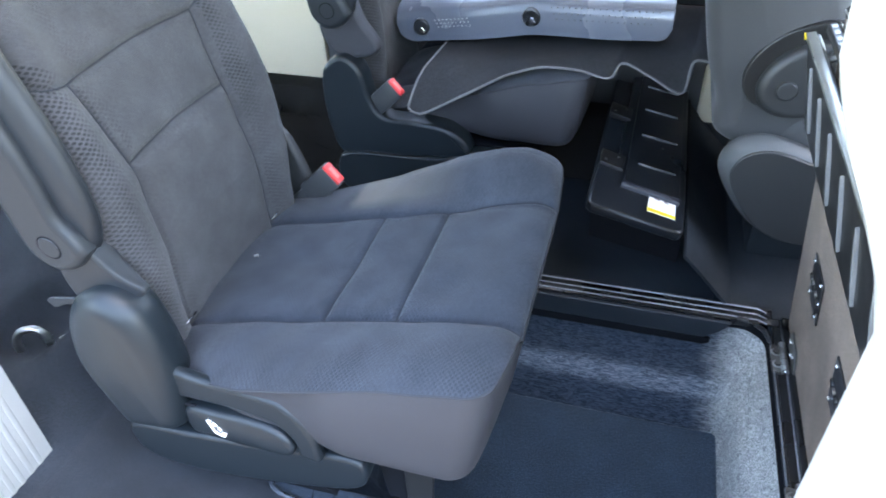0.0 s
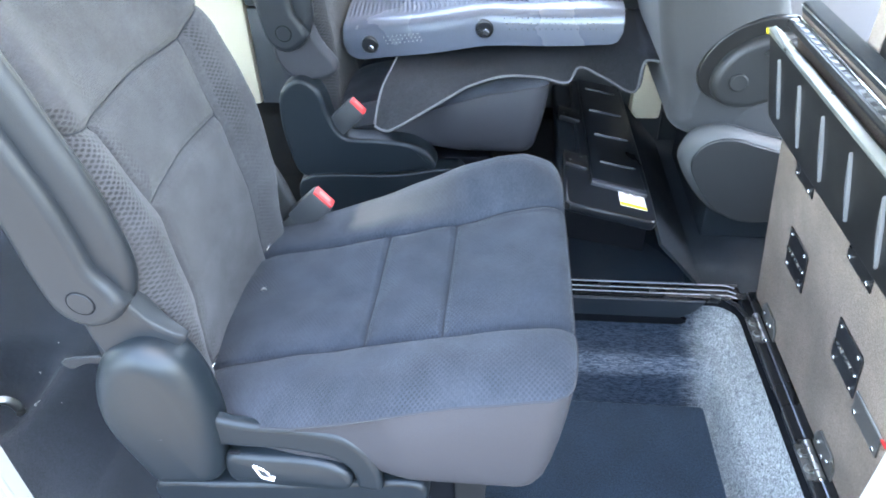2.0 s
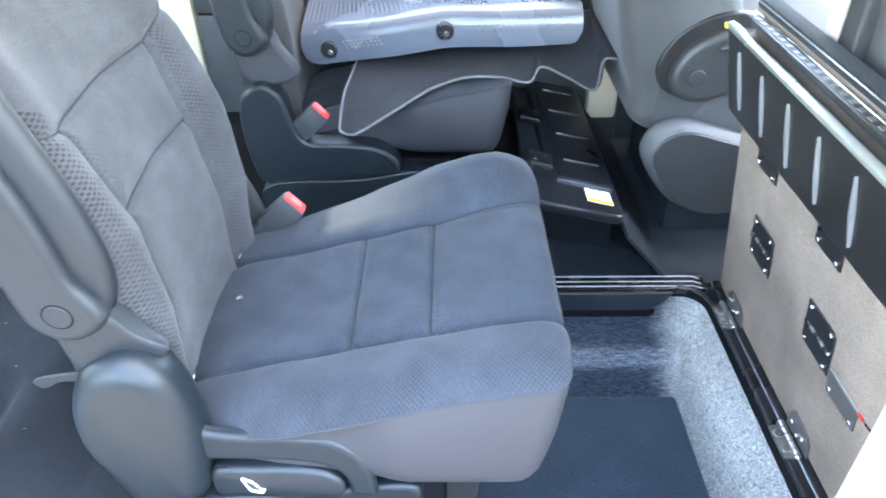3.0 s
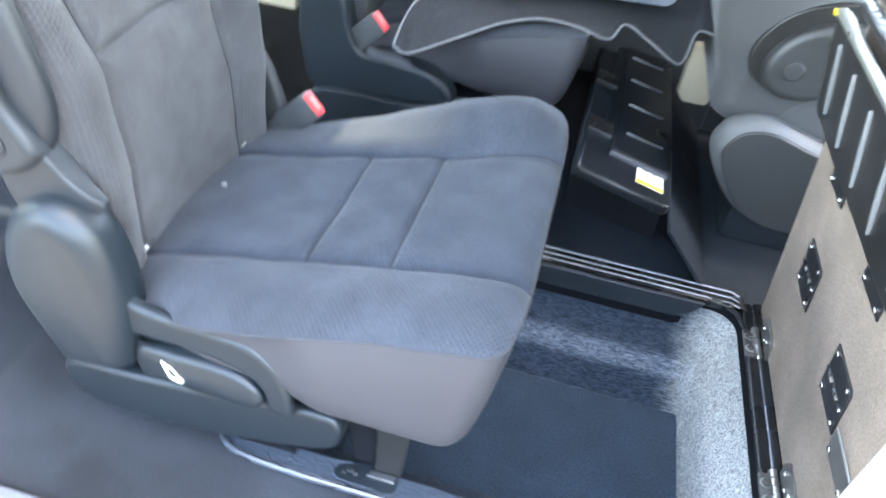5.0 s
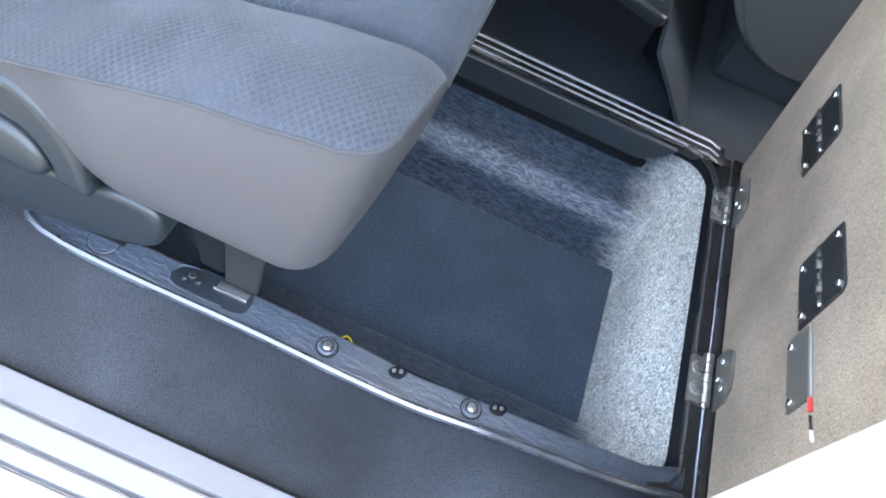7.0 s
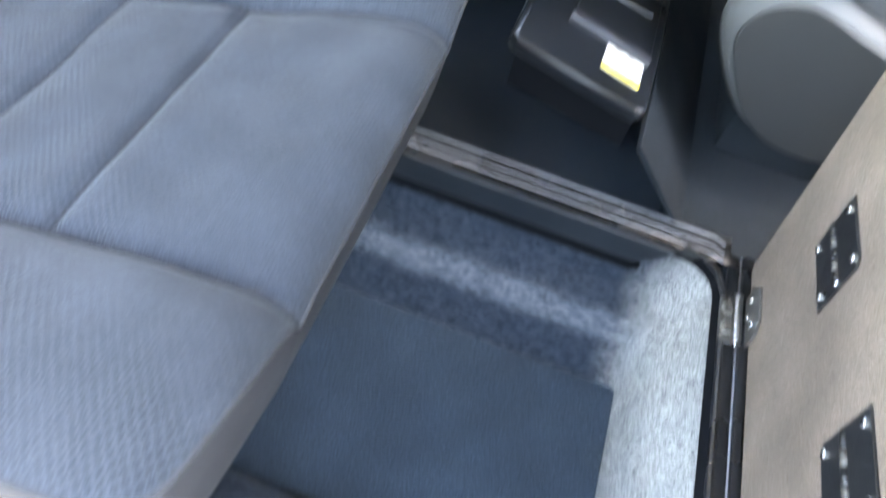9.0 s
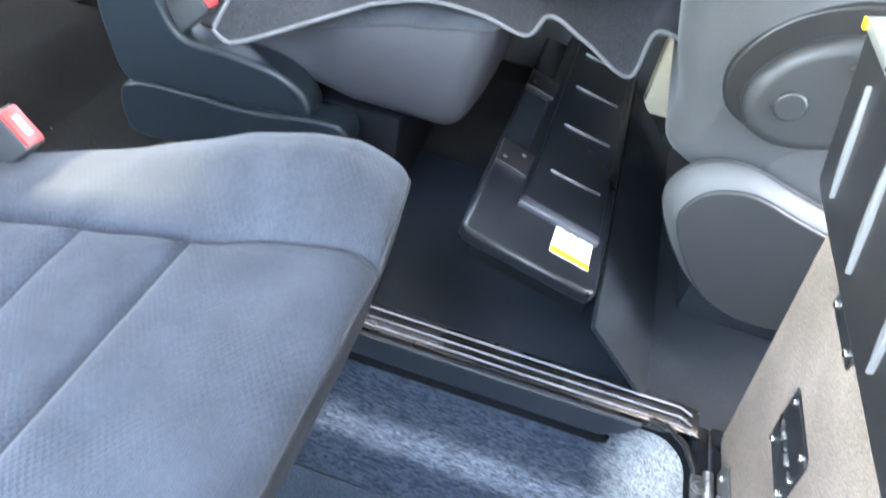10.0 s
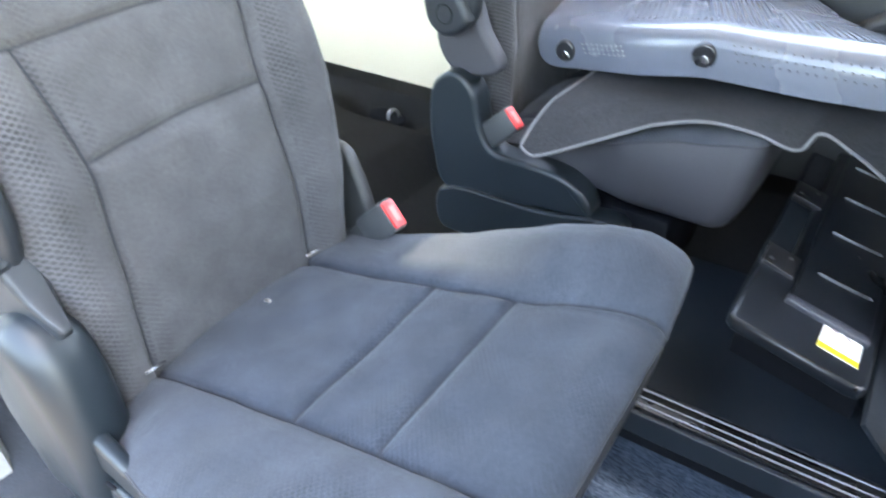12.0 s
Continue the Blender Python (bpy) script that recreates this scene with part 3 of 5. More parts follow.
bin_ = thing("storage_bin", (0.3, 0.7, -0.22), "open underfloor storage bin lined with grey felt", "storage bin")
part("liner", loft([ring(BX0, BX1, BY0, BY1, 0.045, 0.0), ring(BX0 + .002, BX1 - .003, BY0 + .003, BY1 - .002, 0.045, -0.022)]), BLACK_RUBBER, bin_)
sections = ((0.003, 0.004, 0.004, 0.003, 0.045, -0.020), (0.008, 0.008, 0.018, 0.006, 0.045, -0.050), (0.015, 0.018, 0.040, 0.012, 0.045, -0.078),
            (0.022, 0.030, 0.062, 0.022, 0.045, -0.090), (0.026, 0.036, 0.070, 0.045, 0.040, -0.096), (0.030, 0.042, 0.082, 0.062, 0.036, -0.106),
            (0.034, 0.046, 0.092, 0.078, 0.030, -0.124), (0.038, 0.050, 0.100, 0.092, 0.025, -0.150), (0.046, 0.055, 0.106, 0.112, 0.020, -0.174),
            (0.056, 0.062, 0.114, 0.126, 0.016, -0.182), (0.16, 0.16, 0.20, 0.20, 0.010, -0.184))
part("felt", loft([ring(BX0 + a, BX1 - b, BY0 + c, BY1 - d, r, z) for a, b, c, d, r, z in sections], cap_last=True), FELT, bin_, sharp=80)
part("floor_carpet", slab(rounded(BX0 + .03, BX1 - .058, BY0 + .112, BY1 - .126, 0.010), -0.182, -0.1765, 0.003, axis="z"), BIN_CARPET, bin_)
part("black_ledge", slab([(BX0, -0.066), (0.49, -0.066), (0.502, -0.060), (0.502, -0.050), (0.49, -0.046), (BX0, -0.046)], 0.9595, 0.967, 0.002), BLACK_RUBBER, bin_)
part("wall_liner", slab([(BX0, -0.05), (0.485, -0.05), (0.515, -0.03), (0.53, -0.004), (BX0, -0.004)], 0.960, 0.968, 0.002), LINER, bin_)

# rims: triple rail along the aisle, channel under the lid hinges
rim = thing("rim_frame", (0.3, 0.98, 0), "black metal rim rails round the floor bin", "rim")
for y, z, r in ((0.975, 0.003, 0.0011), (0.987, 0.005, 0.0011), (1.002, 0.006, 0.0014)):
    b = tube([(-0.06, y, z), (0.575, y, z), (0.590, y - 0.008, z)], r)
    part("rail", b, RAIL, rim)
bed = box(-0.06, 0.60, 0.968, 1.012, -0.012, 0.002, 0.001)
part("rail_bed", bed, GLOSS, rim)
corner = tube([(0.54, 0.972, 0.003), (0.565, 0.966, 0.003), (0.584, 0.948, 0.003), (0.594, 0.92, 0.003), (0.595, 0.47, 0.003), (0.585, 0.452, 0.003), (0.56, 0.442, 0.003)], 0.004)
part("corner_rail", corner, GLOSS, rim)
chan = box(0.598, 0.612, 0.44, 0.985, -0.012, 0.003, 0.002)
box(0.614, 0.630, 0.43, 0.985, -0.012, 0.009, 0.003, bm=chan)
part("channel", chan, GLOSS, rim)
# thin pale bars added as highlights along the black channel's edges
for x, z in ((0.6130, 0.0035), (0.6295, 0.0092)):
    part("channel_glint", tube([(x, 0.445, z), (x, 0.982, z)], 0.0011, 6), RAIL, rim)

# trim strip along the doorway side
strip = thing("seat_track_trim", (0.2, 0.43, 0), "black textured plastic strip with bolts beside the bin", "trim strip")
inner = [(-0.12, 0.452), (0.16, 0.454), (0.30, 0.446), (0.46, 0.455), (0.555, 0.462), (0.60, 0.478)]
outer = [(0.60, 0.452), (0.546, 0.436), (0.41, 0.424), (0.32, 0.415), (0.13, 0.416), (-0.085, 0.420), (-0.115, 0.427), (-0.129, 0.442)]
part("strip", slab(inner + outer, -0.012, 0.006, 0.003, axis="z"), STRIP, strip)
edge = smooth_loop([(-0.133, 0.452, 0.006), (-0.128, 0.435, 0.007), (-0.100, 0.420, 0.007), (0.13, 0.414, 0.007), (0.30, 0.412, 0.007), (0.36, 0.417, 0.007), (0.41, 0.422, 0.006), (0.546, 0.434, 0.004), (0.60, 0.446, 0.002)], 6, False)
part("edge_bead", tube(edge, 0.0048), BEAD, strip)
# hollows and recesses are raised dark plates, their shade put into the colour
for x, y in ((0.204, 0.433), (0.363, 0.437)):
    part("bolt_ring", slab(disc(0.0118, 20, x, y), 0.004, 0.0066, 0.0004, axis="z"), BLACK_RUBBER, strip)
    part("bolt_cup", slab(disc(0.0102, 18, x, y), 0.004, 0.0095, 0.0022, axis="z"), STRIP, strip)
    part("bolt_hollow_shade", slab(disc(0.0066, 16, x, y), 0.006, 0.0099, 0.0003, axis="z"), BLACK_RUBBER, strip)
    bb = slab(disc(0.0056, 14, x, y), 0.006, 0.0112, 0.0018, axis="z")
    slab(disc(0.0034, 6, x, y), 0.009, 0.0128, 0.0008, axis="z", bm=bb)
    part("bolt", bb, BOLT, strip)
for x, y in ((0.279, 0.440), (0.389, 0.449)):
    part("clip_recess_shade", slab(smooth_loop([(x - 0.009, y - 0.002), (x - 0.005, y - 0.007), (x + 0.006, y - 0.006), (x + 0.010, y + 0.005), (x, y + 0.008)], 3), 0.004, 0.0072, 0.001, axis="z"), BLACK_RUBBER, strip)
    for dx in (-0.0035, 0.0035):
        part("clip", slab(disc(0.0021, 8, x + dx, y + dx * 0.3), 0.006, 0.0105, 0.0008, axis="z"), BOLT, strip)
part("cap_gap", slab(disc(0.0168, 24, -0.045, 0.438), 0.004, 0.0063, 0.0002, axis="z"), BLACK_RUBBER, strip)
part("cap_disc", slab(disc(0.0158, 24, -0.045, 0.438), 0.005, 0.0072, 0.001, axis="z"), STRIP, strip)
# flat dark plate in place of the shaded foot recess
part("foot_recess_shade", slab(smooth_loop([(0.030, 0.438), (0.034, 0.428), (0.050, 0.4255), (0.112, 0.4265), (0.116, 0.440), (0.112, 0.452), (0.045, 0.452)], 4), 0.004, 0.0066, 0.0004, axis="z"), PLASTIC, strip)
part("recess_lip", tube(smooth_loop([(0.052, 0.453, 0.006), (0.034, 0.449, 0.0065), (0.029, 0.438, 0.007), (0.034, 0.4275, 0.007), (0.052, 0.4245, 0.0065), (0.09, 0.4250, 0.006)], 4, False), 0.0012, 6), STRIP, strip)
for x, y, r in ((0.050, 0.4425, 0.0048), (0.058, 0.4385, 0.0034), (0.044, 0.4365, 0.0026)):
    part("bolt", slab(disc(r, 8, x, y), 0.005, 0.0105, 0.0012, axis="z"), DARK_STEEL, strip)
part("foot_bracket", box(0.076, 0.110, 0.4415, 0.451, 0.004, 0.0085, 0.002), DARK_TRIM, strip)
part("bracket_edge", box(0.074, 0.110, 0.4390, 0.4412, 0.006, 0.0098, 0.0008), STEEL, strip)


# ---------- the lid of the bin, standing open ----------
lid = thing("open_lid", (0.62, 0.7, 0.0), "open hinged lid with worn grey-brown board and black ribbed flap", "bin lid")
ML = Matrix.Translation((0.625, 0, 0.0)) @ Matrix.Rotation(radians(-7.0), 4, "Y")


def on_lid(bm):
    bmesh.ops.transform(bm, matrix=ML, verts=bm.verts)
    return bm


board = slab([(0.440, 0.010), (0.425, 0.018), (0.414, 0.04), (0.408, 0.08), (0.404, 0.2), (0.40, 0.565), (0.403, 0.573), (0.41, 0.576), (0.955, 0.576), (0.964, 0.572), (0.967, 0.563), (0.969, 0.02), (0.962, 0.010)], 0.0, 0.012, 0.003, axis="x")
part("board", on_lid(board), LID_CARPET, lid)
outer_face = slab([(0.440, 0.012), (0.416, 0.04), (0.406, 0.2), (0.402, 0.565), (0.41, 0.574), (0.955, 0.574), (0.965, 0.563), (0.967, 0.02)], 0.0125, 0.022, 0.004, axis="x")
part("carpet_face", on_lid(outer_face), CARPET, lid, "dark carpet on the back of the lid")
MF = Matrix.Translation((-0.008, 0, 0.40)) @ Matrix.Rotation(radians(-6.0), 4, "Y") @ Matrix.Translation((0, 0, -0.40))
flap = slab([(0.40, 0.40), (0.70, 0.397), (0.955, 0.395), (0.972, 0.402), (0.972, 0.536), (0.968, 0.542), (0.405, 0.542), (0.40, 0.536)], -0.018, -0.002, 0.004, axis="x", m=MF)
part("flap", on_lid(flap), LID_PLASTIC, lid, "black ribbed plastic flap")
for k in range(6):
    y = 0.452 + k * 0.092
    lens = smooth_loop([(y - 0.001, 0.422), (y + 0.0045, 0.450), (y + 0.0055, 0.482), (y + 0.001, 0.518), (y - 0.0025, 0.484), (y - 0.003, 0.452)], 5)
    part("rib", on_lid(slab(lens, -0.022, -0.015, 0.0012, axis="x", m=MF)), RIB, lid)
part("edge_strip", on_lid(box(-0.0205, -0.008, 0.40, 0.972, 0.5375, 0.5455, 0.0015, m=MF)), ALUMINIUM, lid, "pale aluminium edge strip")
part("end_label", on_lid(box(-0.0225, -0.0200, 0.966, 0.9715, 0.537, 0.5455, 0.0004, 1, m=MF)), YELLOW, lid, "small yellow end label")
part("hinge_bar", on_lid(box(-0.022, -0.002, 0.41, 0.955, 0.548, 0.559, 0.002)), DARK_STEEL, lid)
part("hinge_leaf", on_lid(box(-0.0195, -0.0065, 0.415, 0.952, 0.5585, 0.5602, 0.0005, 1)), DARK_STEEL, lid, "grey steel piano hinge")
part("hinge_pin", on_lid(tube([(-0.0085, 0.412, 0.5612), (-0.0085, 0.953, 0.5612)], 0.0018, 8)), CHROME, lid, "bright steel hinge pin")
part("top_binding", on_lid(box(-0.001, 0.023, 0.402, 0.966, 0.5625, 0.5785, 0.003)), CARPET, lid, "dark carpet turned over the top edge")
part("binding_bead", on_lid(tube([(-0.0015, 0.404, 0.5735), (-0.0015, 0.964, 0.5735)], 0.0011, 6)), STEEL, lid)
for k in range(24):
    y = 0.424 + k * 0.0222
    part("hinge_knuckle", on_lid(box(-0.0180, -0.0115, y, y + 0.0105, 0.5595, 0.5612, 0.0004, 1)), BOLT, lid)


def plate(y, s, w, h, screws):
    """Steel hinge let into the board, with its knuckles, pin and screws; y is its middle, s its height up the lid."""
    pts = [(y - w, s - h), (y + w - 0.006, s - h), (y + w, s - h + 0.006), (y + w, s + h), (y - w + 0.006, s + h), (y - w, s + h - 0.006)]
    p = part("hinge_plate", on_lid(slab(pts, -0.0025, 0.002, 0.0008, axis="x")), DARK_STEEL, lid)
    for k in range(5):
        a = y + w * (-0.86 + 0.35 * k)
        part("knuckle", on_lid(tube([(-0.003, a, s), (-0.003, a + w * 0.31, s)], 0.0034, 8)), GREY_STEEL if k % 2 else DARK_STEEL, p)
    part("pin", on_lid(tube([(-0.003, y - w * 0.92, s), (-0.003, y + w * 0.92, s)], 0.0018, 6)), CHROME, p)
    for a, b in screws:
        part("screw", on_lid(slab(disc(0.0035, 10, y + a * w, s + b * h), -0.0052, -0.001, 0.0015, axis="x")), CHROME, p)


corners = ((-0.72, -0.8), (0.75, -0.8), (-0.75, 0.8), (0.72, 0.8))
for y in (0.818, 0.604):
    plate(y, 0.217, 0.040, 0.0365, corners)
    plate(y + 0.026, 0.374, 0.037, 0.035, corners)
bar = part("stay_plate", on_lid(slab(rounded(0.481, 0.559, 0.163, 0.199, 0.003), -0.0022, 0.002, 0.0008, axis="x")), GREY_STEEL, lid)
for y in (0.549, 0.490):
    part("screw", on_lid(slab(disc(0.0038, 10, y, 0.171), -0.0048, -0.001, 0.0015, axis="x")), CHROME, bar)
part("stay_wire", on_lid(tube([(-0.0015, 0.558, 0.2015), (-0.0015, 0.482, 0.2025)], 0.0011, 6)), SILL_LIGHT, bar)
tag = part("pull_tag", on_lid(box(-0.004, 0.0, 0.467, 0.480, 0.2002, 0.2038, 0.001)), RED, lid, "small red pull tag")
part("cord", on_lid(tube([(-0.002, 0.463, 0.202), (-0.002, 0.452, 0.203), (-0.002, 0.448, 0.204)], 0.0014, 6)), GLOSS, tag)
part("cord_end", on_lid(tube([(-0.002, 0.448, 0.204), (-0.002, 0.438, 0.206)], 0.0016, 6)), WHITE, tag)
fray = bmesh.new()
for k in range(420):
    s = random.uniform(0.03, 0.56)
    near = k < 300
    y = np.interp(s, [0.02, 0.08, 0.2, 0.56], [0.424, 0.408, 0.404, 0.400]) + 0.003 if near else 0.966
    a, n = random.uniform(-1, 1), random.uniform(0.002, 0.008)
    d = -n if near else n * 0.6
    x = random.uniform(-0.0015, 0.012)
    q = [fray.verts.new(v) for v in ((x, y, s - 0.0012), (x + 0.001, y, s + 0.0012), (x - 0.002 * random.random(), y + d, s + a * n))]
    fray.faces.new(q)
tagged(part("frayed_edge", on_lid(fray), SEAT_SIDE, lid), "frayed dark edge of the board", kind="stuff")

for y in (0.88, 0.591):
    hinge = thing("lid_hinge", (0.615, y, 0.0), "zinc steel lid hinge on the bin rim", "hinge", "hinges of the bin lid")
    leaf = part("leaf", on_lid(slab([(y - 0.036, 0.006), (y + 0.036, 0.006), (y + 0.036, 0.034), (y + 0.024, 0.050), (y - 0.024, 0.050), (y - 0.036, 0.034)], -0.004, -0.0005, 0.001, axis="x")), GREY_STEEL, hinge)
    for k in range(5):
        y0 = y - 0.034 + k * 0.0138
        part("knuckle", tube([(0.609, y0, 0.010), (0.609, y0 + 0.0125, 0.010)], 0.0062, 10), STEEL, hinge)
    part("pin", tube([(0.609, y - 0.038, 0.010), (0.609, y + 0.038, 0.010)], 0.0030, 8), CHROME, hinge)
    base = part("base_leaf", box(0.590, 0.607, y - 0.034, y + 0.030, 0.001, 0.0085, 0.002), GREY_STEEL, hinge)
    for dy in (-0.016, 0.012):
        part("washer", slab(disc(0.0088, 16, 0.5985, y + dy), 0.008, 0.0096, 0.0006, axis="z"), STEEL, base)
        part("bolt", slab(disc(0.0062, 6, 0.5985, y + dy), 0.009, 0.0138, 0.0012, axis="z"), GREY_STEEL, base)
    for a, b in ((-0.018, 0.032), (0.018, 0.032), (0.0, 0.020)):
        part("screw", on_lid(slab(disc(0.0042, 10, y + a, b), -0.0075, -0.003, 0.0015, axis="x")), CHROME, leaf)


# ---------- seats ----------
def sew(parent, lines, u, v, pts, lift):
    """A seam in each groove: a thin cord laid on the surface along each line, dark for the crease's shade."""
    places = np.array(pts).reshape(-1, 3)
    uu, vv = u.ravel(), v.ravel()
    for line in lines:
        path = []
        for q in smooth_loop(line, max(3, int(90 / len(line))), False):
            d2 = (uu - q[0]) ** 2 + (vv - q[1]) ** 2
            k = np.argpartition(d2, 7)[:7]
            if d2[k].min() > 3e-5:
                continue
            wt = 1 / (d2[k] + 1e-6)
            spot = (places[k] * wt[:, None]).sum(0) / wt.sum()
            path.append((spot[0] + lift, spot[1], spot[2] + lift))
        if len(path) > 2:
            keep = np.array(path)
            soft = keep.copy()
            soft[1:-1] = (keep[:-2] + keep[1:-1] + keep[2:]) / 3
            part("seam", tube([tuple(q) for q in soft], 0.0008, 6), SEAM_SHADE, parent)


def cushion(parent, cy, drop=0.0, swell=1.0):
    """A seat cushion: three stitched fields between two bolsters, a sharp piped rim, and a plain side panel round it."""
    nx, ny = 190, 210
    s = np.linspace(0, 1, nx)[:, None] * np.ones((1, ny))
    t = np.linspace(-1, 1, ny)[None, :] * np.ones((nx, 1))
    s = 1 - (1 - s) ** 1.15
    t = np.sign(t) * (1 - (1 - np.abs(t)) ** 1.25)
    # the plan's front corners are rounded
    ca, cb = np.clip((s - 0.95) / 0.05, 0, 1), np.clip((np.abs(t) - 0.905) / 0.095, 0, 1)
    s2 = np.where(s > 0.95, 0.95 + 0.05 * ca * np.sqrt(1 - cb ** 2 / 2), s)
    t2 = np.where(np.abs(t) > 0.905, np.sign(t) * (0.905 + 0.095 * cb * np.sqrt(1 - ca ** 2 / 2)), t)
    xf = 0.221 - 0.015 * np.abs(t2) ** 5
    x = -0.275 + s2 * (xf + 0.275)
    wn_ = np.interp(x, [-0.275, -0.20, -0.15, -0.10, 0.0, 0.22], [0.205, 0.214, 0.234, 0.246, 0.2545, 0.2555])
    wf = np.interp(x, [-0.275, -0.20, -0.10, 0.0, 0.10, 0.22], [0.212, 0.222, 0.236, 0.246, 0.250, 0.250])
    y = t2 * np.where(t2 < 0, wn_, wf)
    # heights along the rim, the two long seams and the far bolster's crest, joined across the cushion
    seat = 0.2965 - drop + 0.22 * x - 0.012 * np.exp(-((x + 0.275) / 0.04) ** 2)
    rim = np.interp(x, [-0.275, -0.20, -0.15, -0.10, 0.0, 0.05, 0.10, 0.15, 0.20], [0.222, 0.233, 0.252, 0.268, 0.304, 0.320, 0.333, 0.343, 0.350])
    rim = rim - drop
    crest = np.interp(x, [-0.275, -0.20, -0.15, -0.10, -0.05, 0.01, 0.06, 0.12, 0.16, 0.20, 0.22], [0.222, 0.240, 0.259, 0.276, 0.295, 0.322, 0.346, 0.366, 0.371, 0.366, 0.358])
    kn = np.clip((-y - 0.124) / (np.maximum(wn_, 0.2) - 0.124), 0, 1)
    kf = np.clip((y - 0.115) / (0.208 - 0.115), 0, 1)
    ease = lambda v: v * v * (3 - 2 * v)
    z = seat + (rim - seat) * kn ** 0.8 + 0.011 * np.sin(math.pi * kn) ** 0.8 * np.clip((x + 0.27) / 0.1, 0, 1)
    z = z + swell * (crest - seat) * ease(kf) + 0.006 * np.sin(math.pi * kf)
    fall = np.clip((y - 0.208) / np.maximum(wf - 0.208, 0.02), 0, 1)
    z = z - 0.034 * (1 - np.sqrt(1 - fall ** 2 * 0.985))
    z = z + 0.004 * np.cos(y / 0.12 * math.pi / 2) * (np.abs(y) < 0.12) - 0.006 * np.exp(-(y / 0.06) ** 2) * np.exp(-((x + 0.05) / 0.12) ** 2)
    fe = np.clip((s - 0.90) / 0.10, 0, 1)
    z = z - (0.014 + 0.014 * (1 - np.abs(t) ** 3)) * (1 - np.sqrt(1 - fe ** 2 * 0.985)) * np.clip(1.0 - 0.75 * kn, 0, 1)
    near = [(-0.28, -0.129), (-0.20, -0.128), (-0.039, -0.124), (0.061, -0.123), (0.15, -0.126), (0.24, -0.131)]
    farl = [(-0.28, 0.112), (-0.20, 0.109), (-0.12, 0.108), (-0.039, 0.114), (0.061, 0.118), (0.12, 0.127), (0.20, 0.133), (0.24, 0.134)]
    cross = [[(-0.039, -0.124), (-0.040, 0.114)], [(0.061, -0.123), (0.062, 0.118)]]
    z = z - 0.0060 * groove(x, y, [near, farl] + cross, 0.0045) - 0.0035 * groove(x, y, [near, farl] + cross, 0.014)
    z = z + 0.0010 * np.sin(x * 60 + y * 25) * np.sin(y * 47 - x * 13) + 0.0008 * np.sin(x * 23 - y * 61 + 1.0) * np.sin(x * 37 + 0.6)
    pick = lambda i, j: 1 if (y[i, j] < -0.126 or y[i, j] > 0.12) else 0
    pts = [[(x[i, j], y[i, j] + cy, z[i, j]) for j in range(ny)] for i in range(nx)]
    uv = [[(y[i, j], x[i, j]) for j in range(ny)] for i in range(nx)]
    top = part("cushion", sheet(pts, 0.0, pick, uv), [FABRIC, FABRIC_MESH], parent, "charcoal fabric cushion with stitched bolsters", sharp=70)
    sew(top, [near, farl] + cross, x, y, pts, -0.0001)
    loop = [pts[i][0] for i in range(nx)] + [pts[-1][j] for j in range(1, ny)] + [pts[i][-1] for i in range(nx - 2, -1, -1)] + [pts[0][j] for j in range(ny - 2, 0, -1)]
    c = np.array(loop)
    mid = np.array([-0.03, cy])
    d = c[:, :2] - mid
    d = d / np.linalg.norm(d, axis=1)[:, None]
    rings = []
    for f, push in ((0.0, 0.0), (0.03, 0.0005), (0.10, 0.003), (0.28, 0.006), (0.5, 0.007), (0.72, 0.005), (0.88, 0.001), (0.95, -0.004), (0.99, -0.010), (1.0, -0.018), (1.0, -0.06)):
        q = c.copy()
        q[:, 1] += d[:, 1] * push
        q[:, 0] += d[:, 0] * push * 0.6
        q[:, 0] -= 0.024 * f * np.clip((c[:, 0] - 0.08) / 0.1, 0, 1)
        q[:, 1] += np.where(c[:, 1] < cy, 0.014, 0.0) * min(1, f * 5) * np.clip((0.03 - c[:, 0]) / 0.05, 0, 1)
        q[:, 2] = c[:, 2] + (0.186 - c[:, 2]) * f
        for _ in range(int(round(24 * min(1, f * 4)))):
            q[:, :2] = (np.roll(q[:, :2], 1, 0) + 2 * q[:, :2] + np.roll(q[:, :2], -1, 0)) / 4
        rings.append([tuple(v) for v in q])
    part("cushion_side", loft(rings, cap_last=True), SEAT_SIDE, top, "smooth grey side panel of the cushion", sharp=70)
    bead = [(px, py, pz - 0.0008) for px, py, pz in loop[: nx + ny + nx]]
    part("piping", tube(bead[2:-2], 0.0016, 6), THREAD, top)


